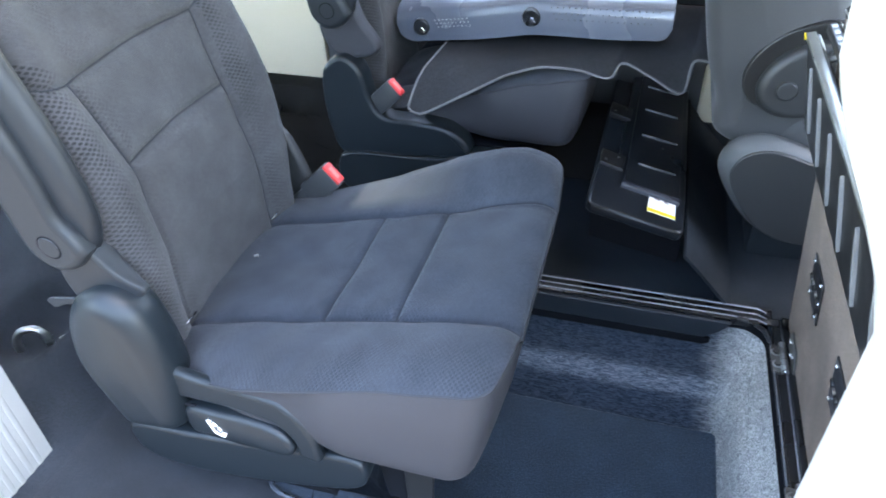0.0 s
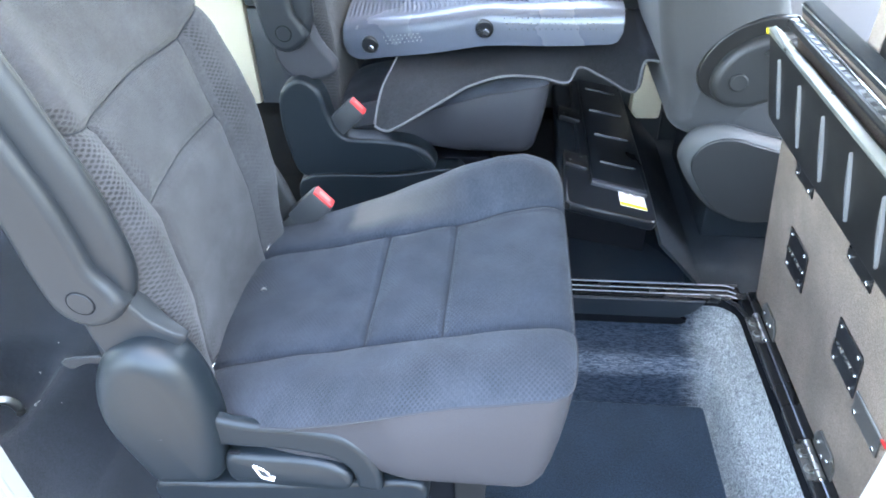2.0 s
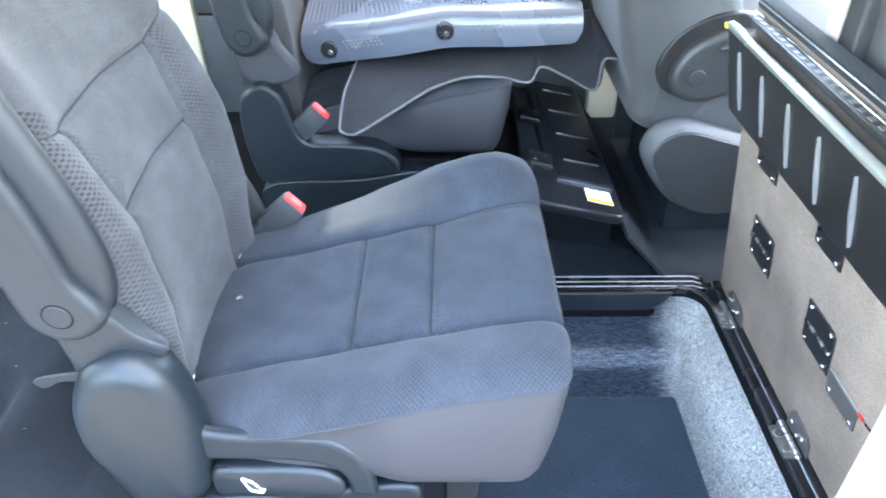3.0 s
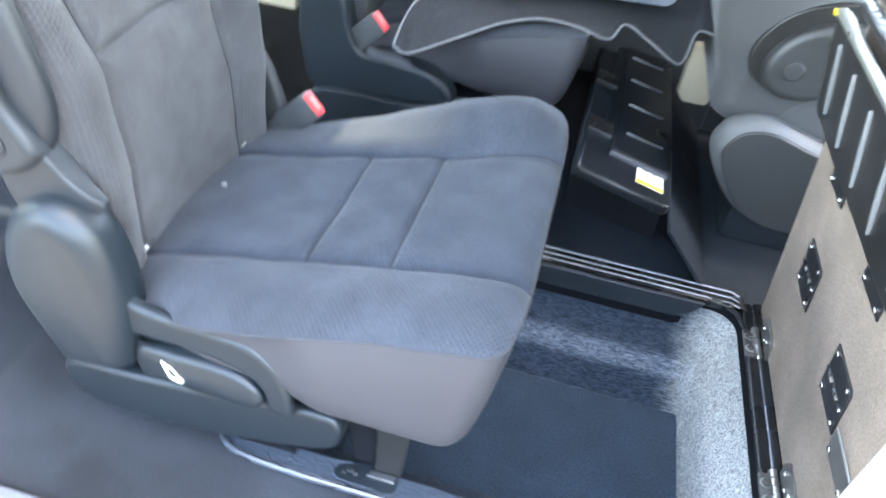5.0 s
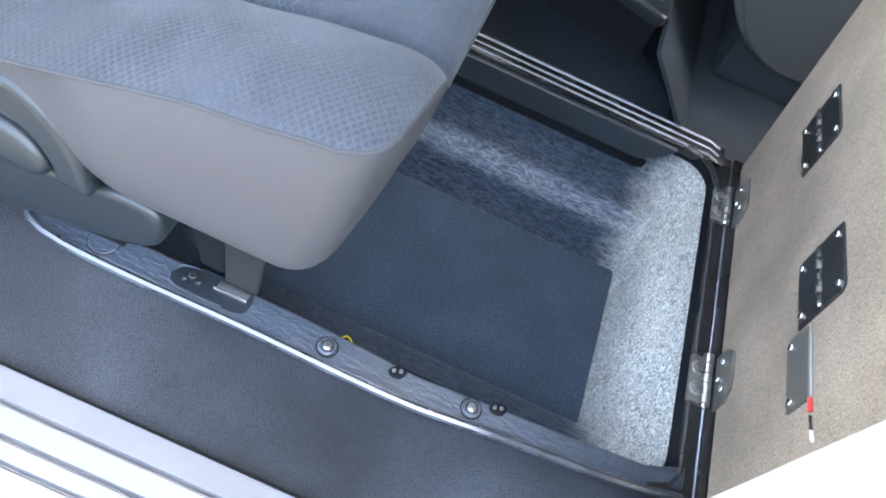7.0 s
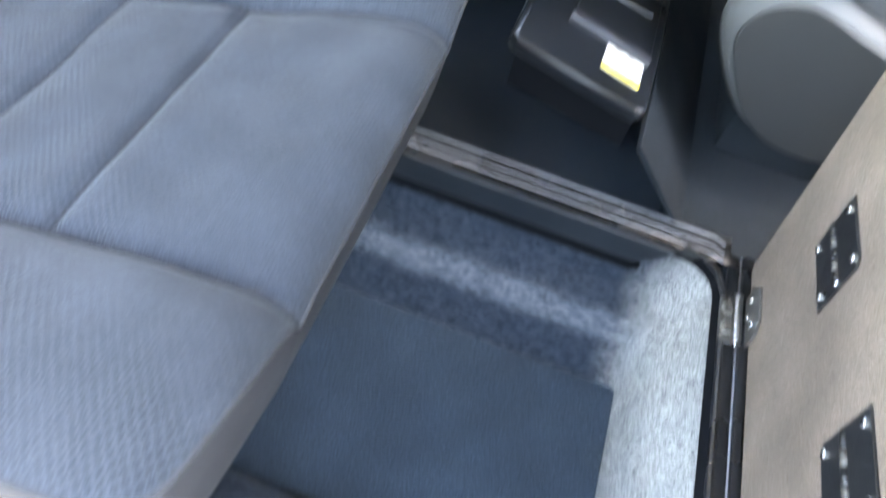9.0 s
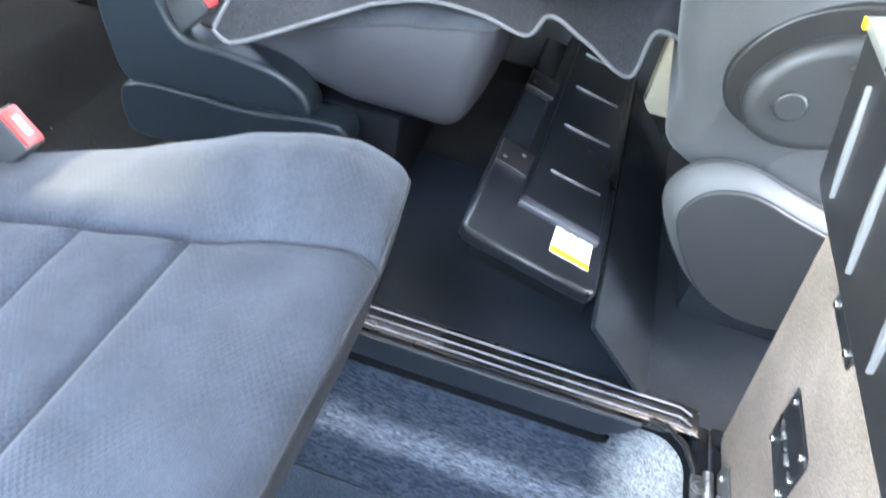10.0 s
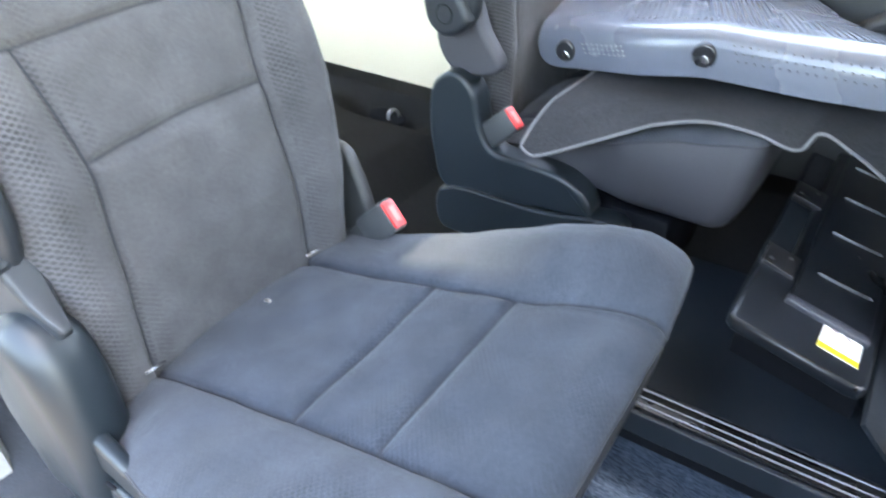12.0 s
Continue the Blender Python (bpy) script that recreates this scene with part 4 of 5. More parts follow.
def backrest(parent, cy):
    na, nb = 170, 200
    LEAN = radians(13.5)
    t = np.linspace(-1, 1, na)[None, :] * np.ones((nb, 1))
    t = np.sign(t) * (1 - (1 - np.abs(t)) ** 1.25)
    b = np.linspace(-0.03, 0.60, nb)[:, None] * np.ones((1, na))
    w = np.interp(b, [-0.03, 0.05, 0.30, 0.48, 0.57, 0.60], [0.195, 0.205, 0.212, 0.195, 0.16, 0.10])
    a = t * w
    d = 0.020 * np.exp(-((np.abs(a) - 0.17) / 0.045) ** 2) - 0.006 * np.exp(-(a / 0.08) ** 2) + np.interp(b, [-0.03, 0.04, 0.12, 0.23, 0.345, 0.45, 0.60], [0.0, 0.014, 0.038, 0.053, 0.043, 0.028, 0.0])
    edge = np.clip((np.abs(t) - 0.78) / 0.22, 0, 1)
    d = d - 0.055 * (1 - np.sqrt(1 - edge ** 2 * 0.985))
    te = np.clip((b - 0.52) / 0.08, 0, 1)
    d = d - 0.055 * (1 - np.sqrt(1 - te ** 2 * 0.985))
    nearl = [(-0.131, -0.05), (-0.130, 0.05), (-0.126, 0.15), (-0.119, 0.242), (-0.135, 0.352)]
    farl = [(0.121, -0.05), (0.118, 0.08), (0.111, 0.15), (0.102, 0.247), (0.115, 0.353)]
    lines = [nearl, farl, [(-0.119, 0.242), (0.0, 0.248), (0.102, 0.247)], [(-0.135, 0.352), (0, 0.356), (0.115, 0.353)],
             [(-0.135, 0.352), (-0.170, 0.360), (-0.225, 0.392)], [(0.115, 0.353), (0.23, 0.395)]]
    d = d - 0.0065 * groove(a, b, lines, 0.005) - 0.0050 * groove(a, b, lines, 0.018)
    d = d + 0.001 * np.sin(a * 50 + b * 30) * np.sin(b * 40)
    X = -0.252 - b * math.sin(LEAN) + d * math.cos(LEAN)
    Z = 0.235 + b * math.cos(LEAN) + d * math.sin(LEAN)
    pts = [[(X[i, j], a[i, j] + cy, Z[i, j]) for j in range(na)] for i in range(nb)]
    pick = lambda i, j: 1 if abs(a[i, j]) > np.interp(b[i, j], [0.0, 0.15, 0.245, 0.352, 0.40, 0.60], [0.127, 0.119, 0.110, 0.126, 0.19, 0.20]) else 0
    uv = [[(a[i, j], b[i, j]) for j in range(na)] for i in range(nb)]
    front = part("backrest", sheet(pts, 0.0, pick, uv), [FABRIC_PLAIN, FABRIC_BOLD], parent, "charcoal fabric backrest with stitched panels", sharp=70)
    sew(front, lines, a, b, pts, 0.0004)
    loop = [pts[0][j] for j in range(na)] + [pts[i][-1] for i in range(1, nb)] + [pts[-1][j] for j in range(na - 2, -1, -1)] + [pts[i][0] for i in range(nb - 2, 0, -1)]
    c = np.array(loop)
    back = []
    for f, inset in ((0, 0), (0.25, -0.002), (0.75, 0.0), (1.0, 0.03)):
        q = c.copy()
        q[:, 0] -= 0.055 * f * math.cos(LEAN)
        q[:, 2] -= 0.055 * f * math.sin(LEAN)
        q[:, 1] = cy + (q[:, 1] - cy) * (1 - inset)
        back.append([tuple(v) for v in q])
    part("backrest_shell", loft(back, cap_last=True), SEAT_SIDE, front, sharp=60)


def armrest(parent, dx, y0, y1, dz):
    pts = smooth_loop([(-0.345, 0.412), (-0.315, 0.394), (-0.278, 0.410), (-0.258, 0.455), (-0.264, 0.53), (-0.285, 0.61), (-0.33, 0.73), (-0.362, 0.755), (-0.395, 0.735), (-0.385, 0.63), (-0.365, 0.53), (-0.357, 0.455)], 5)
    arm = part("armrest", slab([(px + dx, pz + dz) for px, pz in pts], y0 + 0.016, y1 - 0.002, 0.015, seg=6, dome=0.003), ARM, parent, "folded-up grey armrest")
    face = [(px - (0.034 if px > np.interp(pz, [0.39, 0.53, 0.75], [-0.315, -0.315, -0.362]) else 0.0) * min(1, max(0, (pz - 0.425) / 0.045)) * min(1, max(0, (0.755 - pz) / 0.06)), pz) for px, pz in pts]
    part("face_panel", slab([(px + dx, pz + dz) for px, pz in face], y0, y0 + 0.030, 0.011, seg=5), ARM, arm)
    yo = min(y0, y1)
    part("pivot_cap", slab(disc(0.0138, 24, -0.312 + dx, 0.432 + dz), yo - 0.0012, yo + 0.004, 0.001), ARM, arm)
    part("cap_ring", slab(disc(0.0158, 24, -0.312 + dx, 0.432 + dz), yo - 0.0003, yo + 0.003, 0.0002), BLACK_RUBBER, arm)


def buckle(at, turn, label):
    th = thing("seat_belt_buckle", at, label, "belt buckle", "seat belt buckles")
    m = Matrix.Translation(at) @ Matrix.Rotation(radians(turn), 4, "Z") @ Matrix.Rotation(radians(46), 4, "Y")
    bm = box(-0.022, 0.022, -0.012, 0.012, -0.070, 0.0, 0.004, m=m)
    b = part("housing", bm, DARK_TRIM, th)
    part("release_button", box(-0.019, 0.019, -0.0095, 0.0095, -0.006, 0.004, 0.002, m=m), RED, b, "red release button")
    part("press_mark", box(-0.011, 0.011, -0.004, 0.004, 0.0035, 0.0045, 0.0003, 1, m=m), PINK, b)
    part("stalk", box(-0.016, 0.016, -0.007, 0.007, -0.13, -0.068, 0.003, m=m), DARK_TRIM, th)


near_seat = thing("rear_seat", (0.0, 0.64, 0.0), "charcoal fabric folding seat with stitched panels and recline lever", "car seat", "middle row seats")
cushion(near_seat, 0.638)
backrest(near_seat, 0.640)
shield_pts = smooth_loop([(-0.337, 0.255), (-0.327, 0.318), (-0.301, 0.360), (-0.258, 0.379), (-0.223, 0.362), (-0.204, 0.32), (-0.197, 0.262), (-0.200, 0.20), (-0.212, 0.150), (-0.255, 0.138), (-0.297, 0.140), (-0.320, 0.19)], 5)
shield = part("hinge_shield", slab(shield_pts, 0.386, 0.456, 0.030, seg=10, dome=0.003), PLASTIC, near_seat, "glossy black plastic hinge shield", sharp=60)
band = smooth_loop([(-0.246, 0.250), (-0.240, 0.258), (-0.230, 0.262), (-0.205, 0.260), (-0.181, 0.2565), (-0.15, 0.2555), (-0.11, 0.259), (-0.075, 0.260), (-0.05, 0.258), (-0.030, 0.246), (-0.014, 0.226), (-0.006, 0.205), (-0.003, 0.185), (-0.004, 0.162),
                    (-0.034, 0.162), (-0.036, 0.182), (-0.046, 0.203), (-0.062, 0.213), (-0.09, 0.2165), (-0.13, 0.216), (-0.17, 0.2115), (-0.205, 0.208), (-0.230, 0.208), (-0.240, 0.212), (-0.246, 0.222)], 5)
lean_out = Matrix(((1, 0, 0, 0), (-0.09, 1, 0, -0.012), (0, 0, 1, 0), (0, 0, 0, 1)))
part("arched_trim", slab(band, 0.399, 0.417, 0.008, seg=5, m=lean_out), PLASTIC, shield, sharp=60)
part("lever_backing", slab(smooth_loop([(-0.205, 0.23), (-0.12, 0.226), (-0.065, 0.218), (-0.03, 0.185), (-0.04, 0.155), (-0.205, 0.150)], 4), 0.416, 0.436, 0.004, m=lean_out), GLOSS, shield)
lever_pts = smooth_loop([(-0.200, 0.190), (-0.15, 0.1985), (-0.11, 0.2040), (-0.08, 0.2050), (-0.06, 0.201), (-0.045, 0.190), (-0.039, 0.173), (-0.046, 0.159), (-0.062, 0.153), (-0.09, 0.150), (-0.13, 0.145), (-0.165, 0.143), (-0.200, 0.144)], 5)
lever = part("recline_lever", slab(lever_pts, 0.396, 0.424, 0.009, seg=6, dome=0.003, m=lean_out), PLASTIC, near_seat, "black recline lever with a white seat symbol", sharp=60)
sym = bmesh.new()


def stroke(x0, z0, x1, z1, w):
    dx, dz = x1 - x0, z1 - z0
    n = math.hypot(dx, dz)
    ox, oz = -dz / n * w / 2, dx / n * w / 2
    slab([(x0 + ox, z0 + oz), (x1 + ox, z1 + oz), (x1 - ox, z1 - oz), (x0 - ox, z0 - oz)], 0.3915, 0.3945, 0.0003, seg=1, bm=sym, m=lean_out)


for x0, z0, x1, z1, w in ((-0.0125, 0.0115, -0.0055, -0.009, 0.0016), (-0.0128, 0.0110, -0.0068, 0.0104, 0.0013), (-0.0055, 0.0092, 0.0010, 0.0052, 0.0012), (0.0026, 0.0036, 0.0062, -0.002, 0.0012),
                          (-0.0050, -0.0098, 0.0100, -0.0118, 0.0024), (0.0105, -0.0108, 0.0128, -0.0050, 0.0015), (0.0068, -0.0052, 0.0115, -0.0052, 0.0012)):
    stroke(-0.150 + x0, 0.176 + z0, -0.150 + x1, 0.176 + z1, w)
part("seat_symbol", sym, WHITE, lever)
# proud black disc, its colour standing for the slot's inner shade
part("lever_slot_shade", slab(disc(0.005, 12, -0.184, 0.2065, 1.6, 0.5), 0.398, 0.402, 0.001), BLACK_RUBBER, shield)
rail_pts = smooth_loop([(-0.307, 0.124), (-0.20, 0.138), (-0.09, 0.150), (-0.005, 0.163), (0.040, 0.162), (0.050, 0.148), (0.047, 0.118), (0.030, 0.101), (-0.07, 0.074), (-0.237, 0.054), (-0.298, 0.072)], 5)
part("base_rail", slab(rail_pts, 0.400, 0.440, 0.007, seg=4), PLASTIC, near_seat, sharp=60)
part("leg", slab([(0.080, 0.007), (0.116, 0.007), (0.126, 0.17), (0.078, 0.17)], 0.4515, 0.458, 0.002), LID_PLASTIC, near_seat, "dark grey steel leg")
# black plate added behind the leg for the shaded hollow under the seat
part("leg_gap_shade", slab([(0.048, 0.007), (0.080, 0.007), (0.082, 0.17), (0.028, 0.17)], 0.460, 0.467, 0.002), BLACK_RUBBER, near_seat)
part("rear_leg", slab([(-0.29, 0.08), (-0.18, 0.10), (-0.12, 0.098), (-0.02, 0.0), (-0.30, 0.0)], 0.44, 0.50, 0.004), BLACK_RUBBER, near_seat)
armrest(near_seat, 0.013, 0.402, 0.446, 0.006)
bracket = slab(smooth_loop([(-0.316, 0.392), (-0.306, 0.430), (-0.275, 0.452), (-0.257, 0.424), (-0.243, 0.400), (-0.228, 0.384), (-0.213, 0.372), (-0.219, 0.362), (-0.240, 0.352), (-0.266, 0.348), (-0.300, 0.345)], 5), 0.412, 0.452, 0.006, seg=4)
for v in bracket.verts:
    k = min(1, max(0, (v.co.x + 0.270) / 0.057))
    v.co.y = 0.414 + 0.012 * k + (v.co.y - 0.414) * (1 - 0.72 * k)
part("arm_bracket", bracket, ARM, near_seat)
part("inner_hinge_cover", slab(smooth_loop([(-0.30, 0.20), (-0.305, 0.31), (-0.29, 0.352), (-0.262, 0.35), (-0.235, 0.30), (-0.215, 0.22), (-0.21, 0.16), (-0.28, 0.14)], 5), 0.856, 0.878, 0.008, dome=0.002), SHIELD, near_seat, sharp=60)
part("release_strap", slab(smooth_loop([(-0.376, 0.322), (-0.345, 0.332), (-0.305, 0.333), (-0.305, 0.325), (-0.345, 0.322), (-0.368, 0.312)], 4), 0.425, 0.429, 0.001), ARM, near_seat, "dark fabric release strap")
for a, b in (((-0.232, 0.478, 0.256), (-0.237, 0.518, 0.250)), ((-0.237, 0.742, 0.252), (-0.242, 0.786, 0.246))):
    part("stay_wire", tube([a, b], 0.0013, 6), CHROME, near_seat)
part("lint", slab(smooth_loop([(-0.218, 0.648), (-0.213, 0.651), (-0.210, 0.648), (-0.212, 0.653), (-0.216, 0.653)], 3), 0.250, 0.2535, 0.0008, axis="z"), CRUMB, near_seat)
buckle((-0.162, 0.834, 0.295), -6, "black belt buckle with red button beside the near seat")

far_seat = thing("rear_seat", (0.0, 1.43, 0.0), "charcoal fabric folding seat covered with loose floor mats", "car seat", "middle row seats")
cushion(far_seat, 1.445, 0.014, 0.0)
backrest(far_seat, 1.435)
cover = smooth_loop([(-0.330, 0.29), (-0.318, 0.335), (-0.278, 0.357), (-0.243, 0.332), (-0.226, 0.27), (-0.203, 0.234), (-0.13, 0.228), (-0.06, 0.218), (-0.022, 0.190), (-0.015, 0.163), (-0.1, 0.150), (-0.3, 0.136), (-0.324, 0.2)], 5)
part("hinge_shield", slab(cover, 1.158, 1.21, 0.009, seg=5), PLASTIC, far_seat, "black plastic hinge shield", sharp=60)
low = smooth_loop([(-0.305, 0.131), (-0.1, 0.150), (0.03, 0.168), (0.045, 0.155), (0.042, 0.128), (-0.1, 0.090), (-0.25, 0.050), (-0.303, 0.055)], 5)
part("base_rail", slab(low, 1.150, 1.20, 0.005, seg=3), PLASTIC, far_seat, sharp=60)
part("seat_leg", box(-0.28, 0.10, 1.22, 1.60, 0.0, 0.16, 0.01), BLACK_RUBBER, far_seat)
armrest(far_seat, 0.019, 1.154, 1.198, 0.018)
part("arm_bracket", slab(smooth_loop([(-0.330, 0.40), (-0.31, 0.46), (-0.262, 0.475), (-0.235, 0.42), (-0.205, 0.372), (-0.22, 0.352), (-0.30, 0.35)], 4), 1.182, 1.215, 0.010), SEAT_SIDE, far_seat)
buckle((-0.170, 1.174, 0.296), -6, "black belt buckle with red button beside the far seat")


# ---------- floor mats lying on the far seat ----------
edge_line = smooth_loop([(-0.128, 0.276), (-0.115, 0.270), (-0.09, 0.272), (-0.02, 0.298), (0.06, 0.328), (0.12, 0.345), (0.19, 0.342), (0.25, 0.330), (0.268, 0.360), (0.32, 0.338), (0.385, 0.306), (0.397, 0.370), (0.43, 0.368)], 6, False)
mat = thing("floor_mat", (0.1, 1.4, 0.34), "black carpet floor mat with grey bound edge lying on the seat", "floor mat", "loose floor mats")
rows = []
for j in range(14):
    v = j / 13
    up = min(1, v * 5) ** 0.7
    rows.append([(x + 0.02 * v, np.interp(x, [-0.128, -0.10, -0.02, 0.05, 0.25, 0.40], [1.122, 1.112, 1.160, 1.205, 1.222, 1.236]) * (1 - v) + 1.54 * v,
                  z * (1 - up) + up * max(z, 0.332 + 0.12 * min(x, 0.3)) + 0.006) for x, z in edge_line])
part("carpet_face", sheet(rows, 0.006), MAT_PILE, mat, sharp=80)
part("binding", tube([(x, y - 0.002, z - 0.002) for x, y, z in rows[0]], 0.0026, 8), PIPING, mat)
part("binding_side", tube([rows[k][0] for k in range(14)], 0.0026, 8), PIPING, mat)

vin = thing("upturned_mat", (0.08, 1.4, 0.40), "blue-grey vinyl mat folded upside down on the seat", "floor mat", "loose floor mats")
# fold: offset back from the front edge, and height from -1 (lower lip) to 1 (top)
fold = smooth_loop([(0.016, -1.0), (0.006, -0.97), (0.001, -0.7), (0.0, 0.0), (0.003, 0.45), (0.013, 0.80), (0.034, 1.0), (0.065, 1.06), (0.12, 1.08), (0.20, 1.10), (0.30, 1.10), (0.36, 1.05)], 6, False)


def vin_y(x):
    return 1.306 - 0.23 * (x - 0.079)


def vin_z(x):
    return 0.408 + (0.095 if x > 0.079 else 0.205) * (x - 0.079)


vs, vuv = [], []
for i in range(100):
    u = i / 99
    x = -0.236 + u * 0.584
    half = 0.043 - 0.008 * u
    lift = 0.024 * (1 - math.sqrt(max(0, 1 - max(0, (u - 0.96) / 0.04) ** 2))) + 0.045 * (1 - math.sqrt(max(0, 1 - max(0, (0.09 - u) / 0.09) ** 2)))
    row, uvr, run = [], [], 0.0
    for k, (back, h) in enumerate(fold):
        if k:
            run += math.hypot(back - fold[k - 1][0], 0.04 * (h - fold[k - 1][1]))
        zz = vin_z(x) + half * h + 0.0015 * math.sin(u * 14 + back * 20)
        zz += lift * max(0, min(1, (0.4 - h) / 1.4))
        if back > 0.05:
            zz -= 0.12 * (x - 0.079) * min(1, (back - 0.05) / 0.2)
        row.append((x - 0.6 * max(0, back - 0.06) * u, vin_y(x) + back + 0.0015 * math.sin(u * 11), zz))
        uvr.append((x, run))
    vs.append(row)
    vuv.append(uvr)
part("vinyl_sheet", sheet(vs, 0.006, None, vuv), VINYL, vin, sharp=80)


def nib_mesh(mat):
    """One small moulded nib; its copies share the mesh."""
    ob = part("nib", slab(disc(0.0013, 6), -0.003, 0.002, 0.0005, seg=1), mat, vin)
    ob.location = (0, 1.4, 0.40)
    return ob


dark_nib, pale_nib = nib_mesh(DARK_TRIM), nib_mesh(SILL_LIGHT)
spots = [(dark_nib, 0.118 + k * 0.012 + r * 0.006, 0.022 - 0.011 * r) for r in range(3) for k in range(18 - r)]
spots += [(pale_nib, -0.140 + k * 0.0095 + r * 0.004, 0.008 - 0.0075 * r) for r in range(3) for k in range(9)]
used = set()
for first, x, dz in spots:
    ob = first if first not in used else new("nib", first.data)
    used.add(first)
    ob.parent, ob.matrix_parent_inverse = vin, vin.matrix_world.inverted()
    ob.location = (x, vin_y(x) + 0.0015 * math.sin((x + 0.236) / 0.584 * 11) + (0.0015 if dz > 0.015 else 0.0), vin_z(x) + dz)
for x, y, z in ((0.079, vin_y(0.079) - 0.003, 0.410), (-0.173, vin_y(-0.173) - 0.003, 0.352)):
    g = part("grommet", slab(disc(0.019, 22, x, z), y - 0.004, y + 0.012, 0.004), GLOSS, vin)
    part("hook", slab(smooth_loop([(x - 0.004, z - 0.006), (x + 0.006, z - 0.012), (x + 0.010, z - 0.008), (x + 0.002, z + 0.002)], 3), y - 0.006, y - 0.003, 0.0008), CHROME, g)


# ---------- lid of the far bin, folded, in the aisle ----------
flid = thing("folded_bin_lid", (0.34, 1.3, 0.0), "black folded bin lid with ribs, latches and a warning label", "bin lid")
MS = Matrix.Translation((0.40, 1.0, 0.163)) @ Matrix.Rotation(radians(11.0), 4, "Y") @ Matrix.Rotation(radians(-1.5), 4, "X") @ Matrix.Translation((-0.40, -1.0, -0.172))


def on_slab(outline, z0, z1, r):
    return slab(outline, z0, z1, r, axis="z", m=MS)


top_out = [(0.244, 1.010), (0.252, 1.000), (0.402, 0.988), (0.413, 0.990), (0.419, 1.000), (0.422, 1.10), (0.425, 1.62), (0.292, 1.62), (0.286, 1.215), (0.280, 1.208), (0.262, 1.206), (0.254, 1.198), (0.248, 1.11)]
part("panel", on_slab(top_out, 0.152, 0.172, 0.005), FOLD_PLASTIC, flid)
part("carpet_side", on_slab([(0.244, 1.050), (0.252, 1.040), (0.41, 1.028), (0.420, 1.036), (0.424, 1.62), (0.252, 1.62), (0.246, 1.18)], 0.128, 0.153, 0.006), AISLE_CARPET, flid)
slope = [[(0.431 + 0.10 * u + 0.006 * math.sin(u * 3.1), 0.986 + 0.018 * u + v * 0.62, 0.116 * (1 - u) ** 1.2 - 0.001) for v in np.linspace(0, 1, 12)] for u in np.linspace(0, 1, 9)]
part("carpet_skirt", sheet(slope, 0.006), AISLE_CARPET, flid, "dark carpet flap sloping to the floor", sharp=60)
part("support_panel", slab([(0.246, 1.16), (0.428, 1.11), (0.43, 1.62), (0.252, 1.62)], 0.0, 0.12, 0.003, axis="z"), BLACK_RUBBER, flid)
part("raised_field", on_slab([(0.302, 1.094), (0.408, 1.082), (0.412, 1.62), (0.31, 1.62)], 0.170, 0.178, 0.002), FOLD_PLASTIC, flid)
part("front_bar", on_slab([(0.299, 1.100), (0.407, 1.088), (0.407, 1.072), (0.298, 1.084)], 0.168, 0.181, 0.003), BAR_GREY, flid)
for k in range(4):
    y = 1.176 + k * 0.128
    lens = smooth_loop([(0.324, y + 0.001), (0.355, y + 0.0018), (0.398, y - 0.003), (0.358, y - 0.0028)], 5)
    part("rib", on_slab(lens, 0.176, 0.182, 0.0015), RIB_DARK, flid)
for y in (1.175, 1.40):
    lt = part("latch", on_slab([(0.250, y - 0.024), (0.296, y - 0.034), (0.298, y + 0.020), (0.25, y + 0.030)], 0.165, 0.178, 0.002), DARK_STEEL, flid)
    for a, b in ((0.012, -0.012), (0.036, 0.008)):
        part("screw", on_slab(disc(0.003, 8, 0.248 + a, y + b), 0.177, 0.1800, 0.001), BOLT, lt)
lb = part("warning_label", on_slab([(0.353, 1.088), (0.403, 1.078), (0.402, 1.024), (0.351, 1.029)], 0.1718, 0.1735, 0.0005), WHITE, flid, "white warning label with yellow band")
part("yellow_band", on_slab([(0.3515, 1.040), (0.4022, 1.034), (0.402, 1.024), (0.351, 1.029)], 0.1730, 0.1742, 0.0003), YELLOW, lb)
for a, b, w in ((0.362, 1.079, 0.010), (0.380, 1.075, 0.009)):
    part("print_bar", on_slab([(a, b), (a + w, b - 0.004), (a + w, b - 0.009), (a, b - 0.005)], 0.1731, 0.1739, 0.0002), INK, lb)

# ---------- front seat ----------
fseat = thing("front_seat", (0.6, 1.35, 0.0), "grey front seat with side shield and armrest pivot", "car seat")
bk = smooth_loop([(0.445, 0.28), (0.440, 0.335), (0.415, 0.40), (0.385, 0.53), (0.345, 0.74), (0.40, 0.83), (0.50, 0.80), (0.575, 0.62), (0.64, 0.44), (0.68, 0.32), (0.60, 0.26), (0.50, 0.25)], 5)
part("backrest", slab(bk, 1.14, 1.55, 0.04, seg=6, dome=0.012), SEAT_GREY, fseat, sharp=60)
part("cushion", slab(smooth_loop([(0.55, 0.22), (0.56, 0.33), (0.75, 0.40), (1.0, 0.43), (1.05, 0.36), (1.02, 0.20)], 5), 1.135, 1.56, 0.03, seg=4), SEAT_GREY, fseat, sharp=60)
sh = smooth_loop([(0.461, 0.240), (0.480, 0.284), (0.528, 0.301), (0.60, 0.284), (0.68, 0.256), (0.735, 0.19), (0.70, 0.11), (0.62, 0.090), (0.548, 0.112), (0.490, 0.175)], 5)
# one grey shield: rim and centre coloured apart for the light on the bevel
sp = part("side_shield", slab(sh, 1.092, 1.145, 0.030, seg=3), RIM_GREY, fseat, "smooth grey side shield, its rim coloured paler for the light on it", sharp=60)
mid = np.mean(sh, 0)
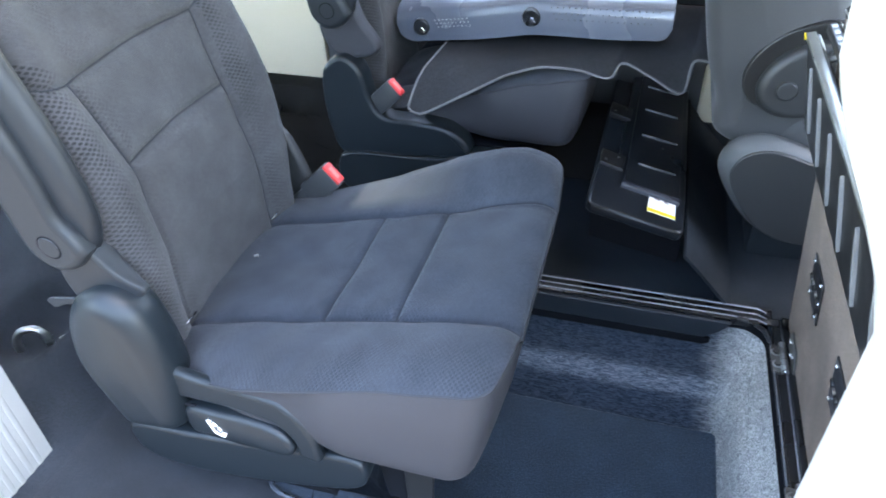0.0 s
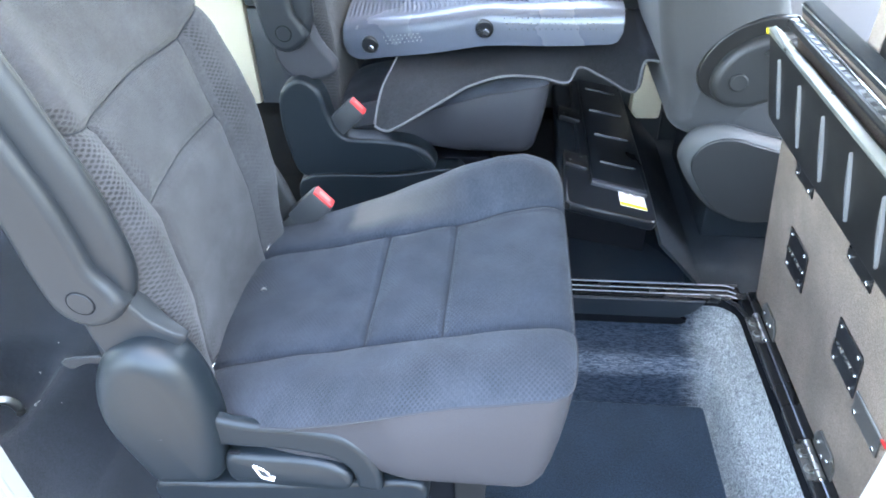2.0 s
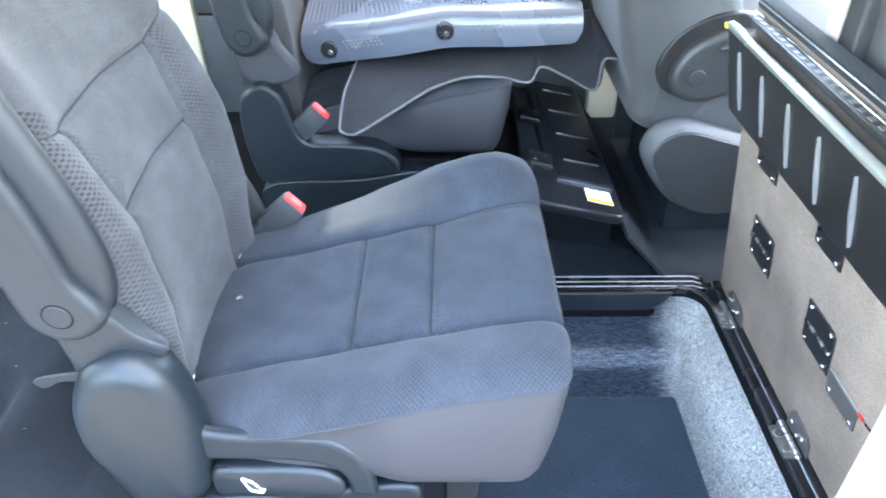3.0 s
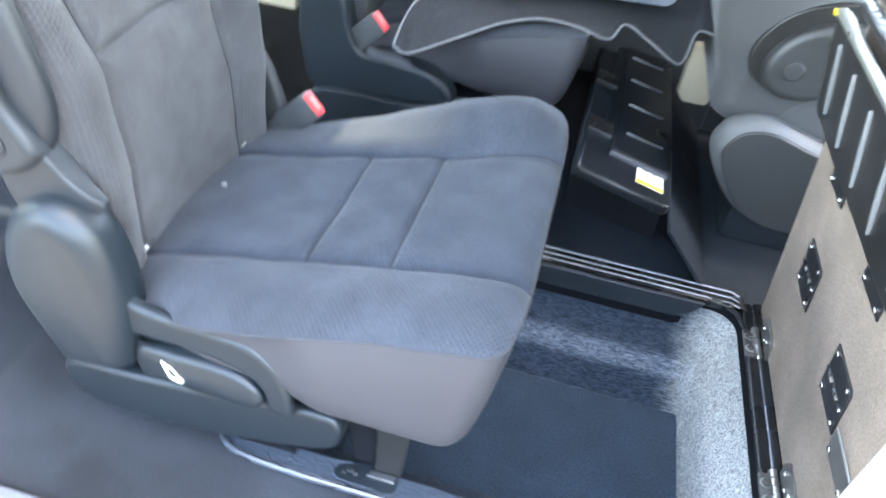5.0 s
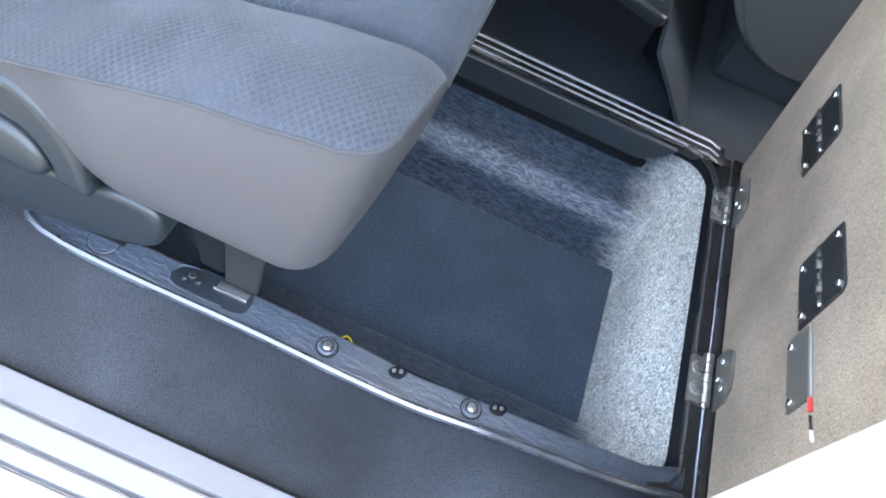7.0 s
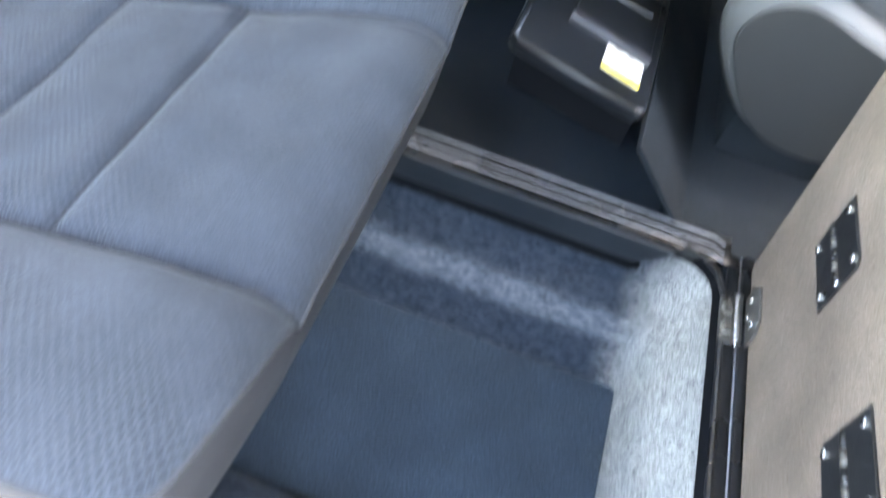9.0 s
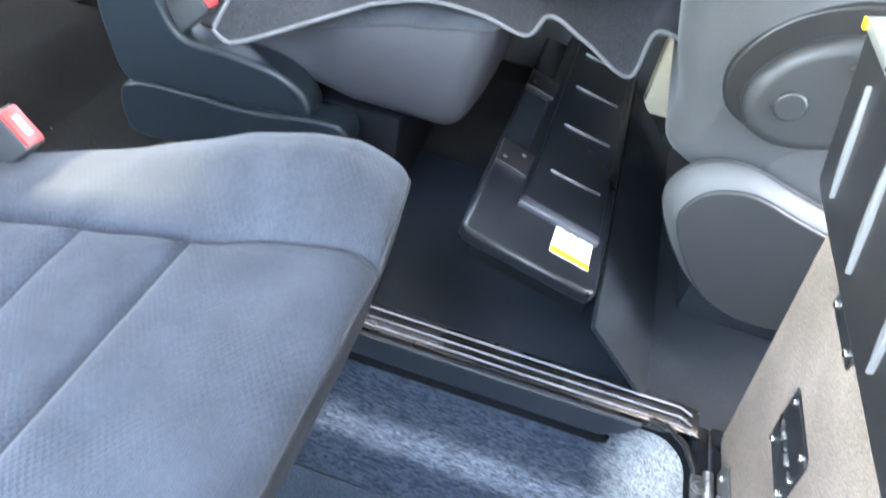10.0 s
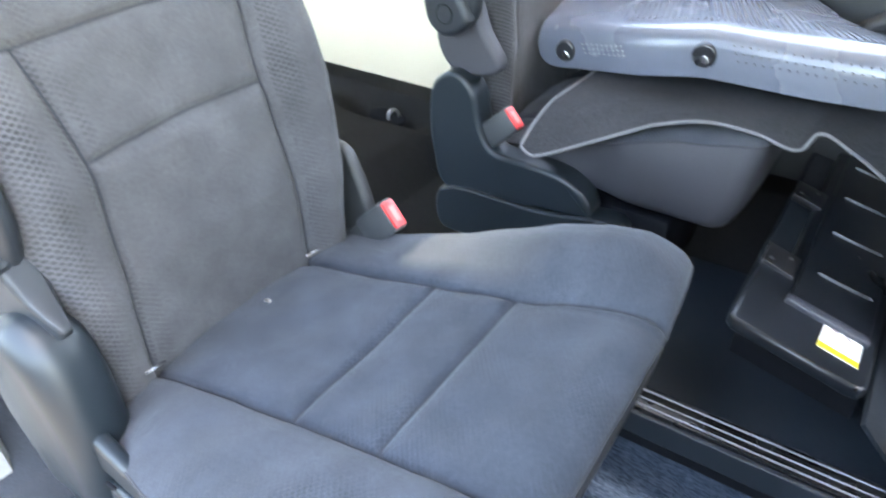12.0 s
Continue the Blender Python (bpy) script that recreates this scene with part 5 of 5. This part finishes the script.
part("shield_centre", slab([tuple(mid + (np.array(q) - mid) * 0.87 + np.array((0.006, -0.006))) for q in sh], 1.0895, 1.10, 0.003), SHIELD, sp)
rec = smooth_loop([(0.493, 0.385), (0.508, 0.425), (0.541, 0.455), (0.60, 0.472), (0.66, 0.46), (0.66, 0.38), (0.60, 0.345), (0.541, 0.335), (0.504, 0.353)], 5)
# dark plate showing beyond the hub as its crescent of shadow
crescent = [(0.575 + (a - 0.575) * 1.13 - 0.012, 0.395 + (b - 0.395) * 1.15 + 0.014) for a, b in rec]
part("hub_shade", slab(crescent, 1.126, 1.142, 0.004), LID_PLASTIC, fseat)
ab = part("armrest_hub", slab(rec, 1.108, 1.145, 0.014, seg=4), SHIELD, fseat, sharp=60)
part("pivot_cap", slab(disc(0.0165, 24, 0.539, 0.387), 1.103, 1.112, 0.003), SHIELD, ab)
part("release_handle", slab(smooth_loop([(0.571, 0.440), (0.60, 0.462), (0.66, 0.472), (0.70, 0.465), (0.70, 0.446), (0.63, 0.444)], 4), 1.095, 1.12, 0.006), RIM_GREY, ab)
part("base", box(0.56, 0.98, 1.18, 1.54, -0.004, 0.20, 0.01), AISLE_CARPET, fseat)

pseat = thing("front_seat", (0.8, 0.65, 0.0), "grey front passenger seat behind the open lid", "car seat")
part("backrest", slab(smooth_loop([(0.72, 0.24), (0.655, 0.29), (0.620, 0.45), (0.602, 0.60), (0.590, 0.75), (0.61, 0.86), (0.68, 0.84), (0.74, 0.6), (0.82, 0.30)], 5), 0.40, 0.852, 0.02, seg=4), SEAT_GREY, pseat, sharp=60)
part("cushion", slab(smooth_loop([(0.80, 0.2), (0.82, 0.30), (1.0, 0.34), (1.25, 0.35), (1.3, 0.28), (1.25, 0.18)], 5), 0.45, 0.95, 0.03, seg=4), SEAT_GREY, pseat, sharp=60)
part("back_rib", box(0.586, 0.604, 0.734, 0.744, 0.50, 0.80, 0.004), SEAT_GREY, pseat)
part("base", box(0.78, 1.22, 0.5, 0.9, -0.004, 0.22, 0.01), DARK_TRIM, pseat)


belt = thing("seat_belt", (0.583, 0.789, 0.5), "tan seat belt webbing hanging behind the passenger seat", "seat belt")
part("webbing", box(0.5825, 0.5845, 0.772, 0.806, 0.42, 1.24, 0.0008, 1), TAN, belt)

# ---------- tie-downs, rear corner trim, crumbs ----------
def tie_down(at, turn, size):
    th = thing("tie_down_loop", at, "bare steel tie-down loop on the carpet", "tie-down", "floor tie-downs")
    m = Matrix.Translation(at) @ Matrix.Rotation(radians(turn), 4, "Z") @ Matrix.Scale(size, 4)
    path = smooth_loop([(-0.022, 0, 0), (-0.020, 0, 0.022), (-0.008, 0, 0.036), (0.010, 0, 0.035), (0.021, 0, 0.02), (0.022, 0, 0)], 5, False)
    part("loop", tube(path, 0.0062, 10, m=m), STEEL, th)


tie_down((-0.660, 0.564, 0.026), 35, 1.12)
tie_down((-0.671, 1.490, 0.046), 55, 0.62)
# black oval laid on the slope, painting the pocket's shade
tilt = Matrix.Translation((-0.694, 1.494, 0.043)) @ Matrix.Rotation(radians(30), 4, "X")
structure(part("floor_pocket_shade", slab(disc(0.045, 22, 0, 0, 1.25, 0.55), -0.004, 0.004, 0.003, axis="z", m=tilt), BLACK_RUBBER), "black oval put in for the shade of the tie-down's pocket", "floor")

post = thing("corner_trim", (-0.56, 0.34, 0.0), "light grey ribbed trim block at the doorway corner", "trim")
part("block", slab([(-0.66, 0.20), (-0.66, 0.40), (-0.51, 0.408), (-0.49, 0.398), (-0.49, 0.20)], -0.004, 0.215, 0.008, axis="z"), SILL_LIGHT, post)
for k in range(9):
    part("rib", box(-0.4935, -0.4888, 0.225 + k * 0.018, 0.234 + k * 0.018, 0.004, 0.200, 0.002), SILL_LIGHT, post)

crumbs = bmesh.new()
for k in range(70):
    x, y = (random.uniform(-0.5, 0.55), random.uniform(0.30, 0.405)) if k < 30 else (random.uniform(-0.75, -0.3), random.uniform(0.45, 1.35))
    r = random.choice((0.0003, 0.0004, 0.0005, 0.0007))
    m = Matrix.Translation((x, y, step_z(x, y) + 0.0005)) @ Matrix.Rotation(random.random() * 6, 4, "Z")
    box(-r * random.uniform(1.0, 5.0), r, -r * 0.8, r * 0.8, 0, r, bm=crumbs, m=m)
tagged(part("crumbs", crumbs, CRUMB), "pale crumbs and lint scattered on the carpet", "crumbs", kind="stuff")

scrap = thing("yellow_scrap", (0.216, 0.482, -0.062), "tiny yellow twist of plastic caught on the felt", "scrap")
part("twist", tube(smooth_loop([(0.208, 0.482, -0.062), (0.213, 0.486, -0.058), (0.219, 0.484, -0.060), (0.222, 0.478, -0.056), (0.217, 0.476, -0.060)], 4), 0.0009, 6), YELLOW, scrap)

for x, y, turn in ((-0.602, 0.576, 0.4), (-0.37, 0.50, 2.0)):
    lint = thing("lint_curl", (x, y, step_z(x, y) + 0.001), "small pale curl of thread on the carpet", "lint", "lint on the carpet")
    curl = [(0.009 * math.cos(turn + a * 0.9) + 0.003 * a, 0.005 * math.sin(turn + a * 1.3), 0.0008 * (a % 2)) for a in range(6)]
    part("thread", tube([(x + a, y + b, step_z(x, y) + 0.0015 + c) for a, b, c in smooth_loop(curl, 3, False)], 0.0005, 5), CRUMB, lint)
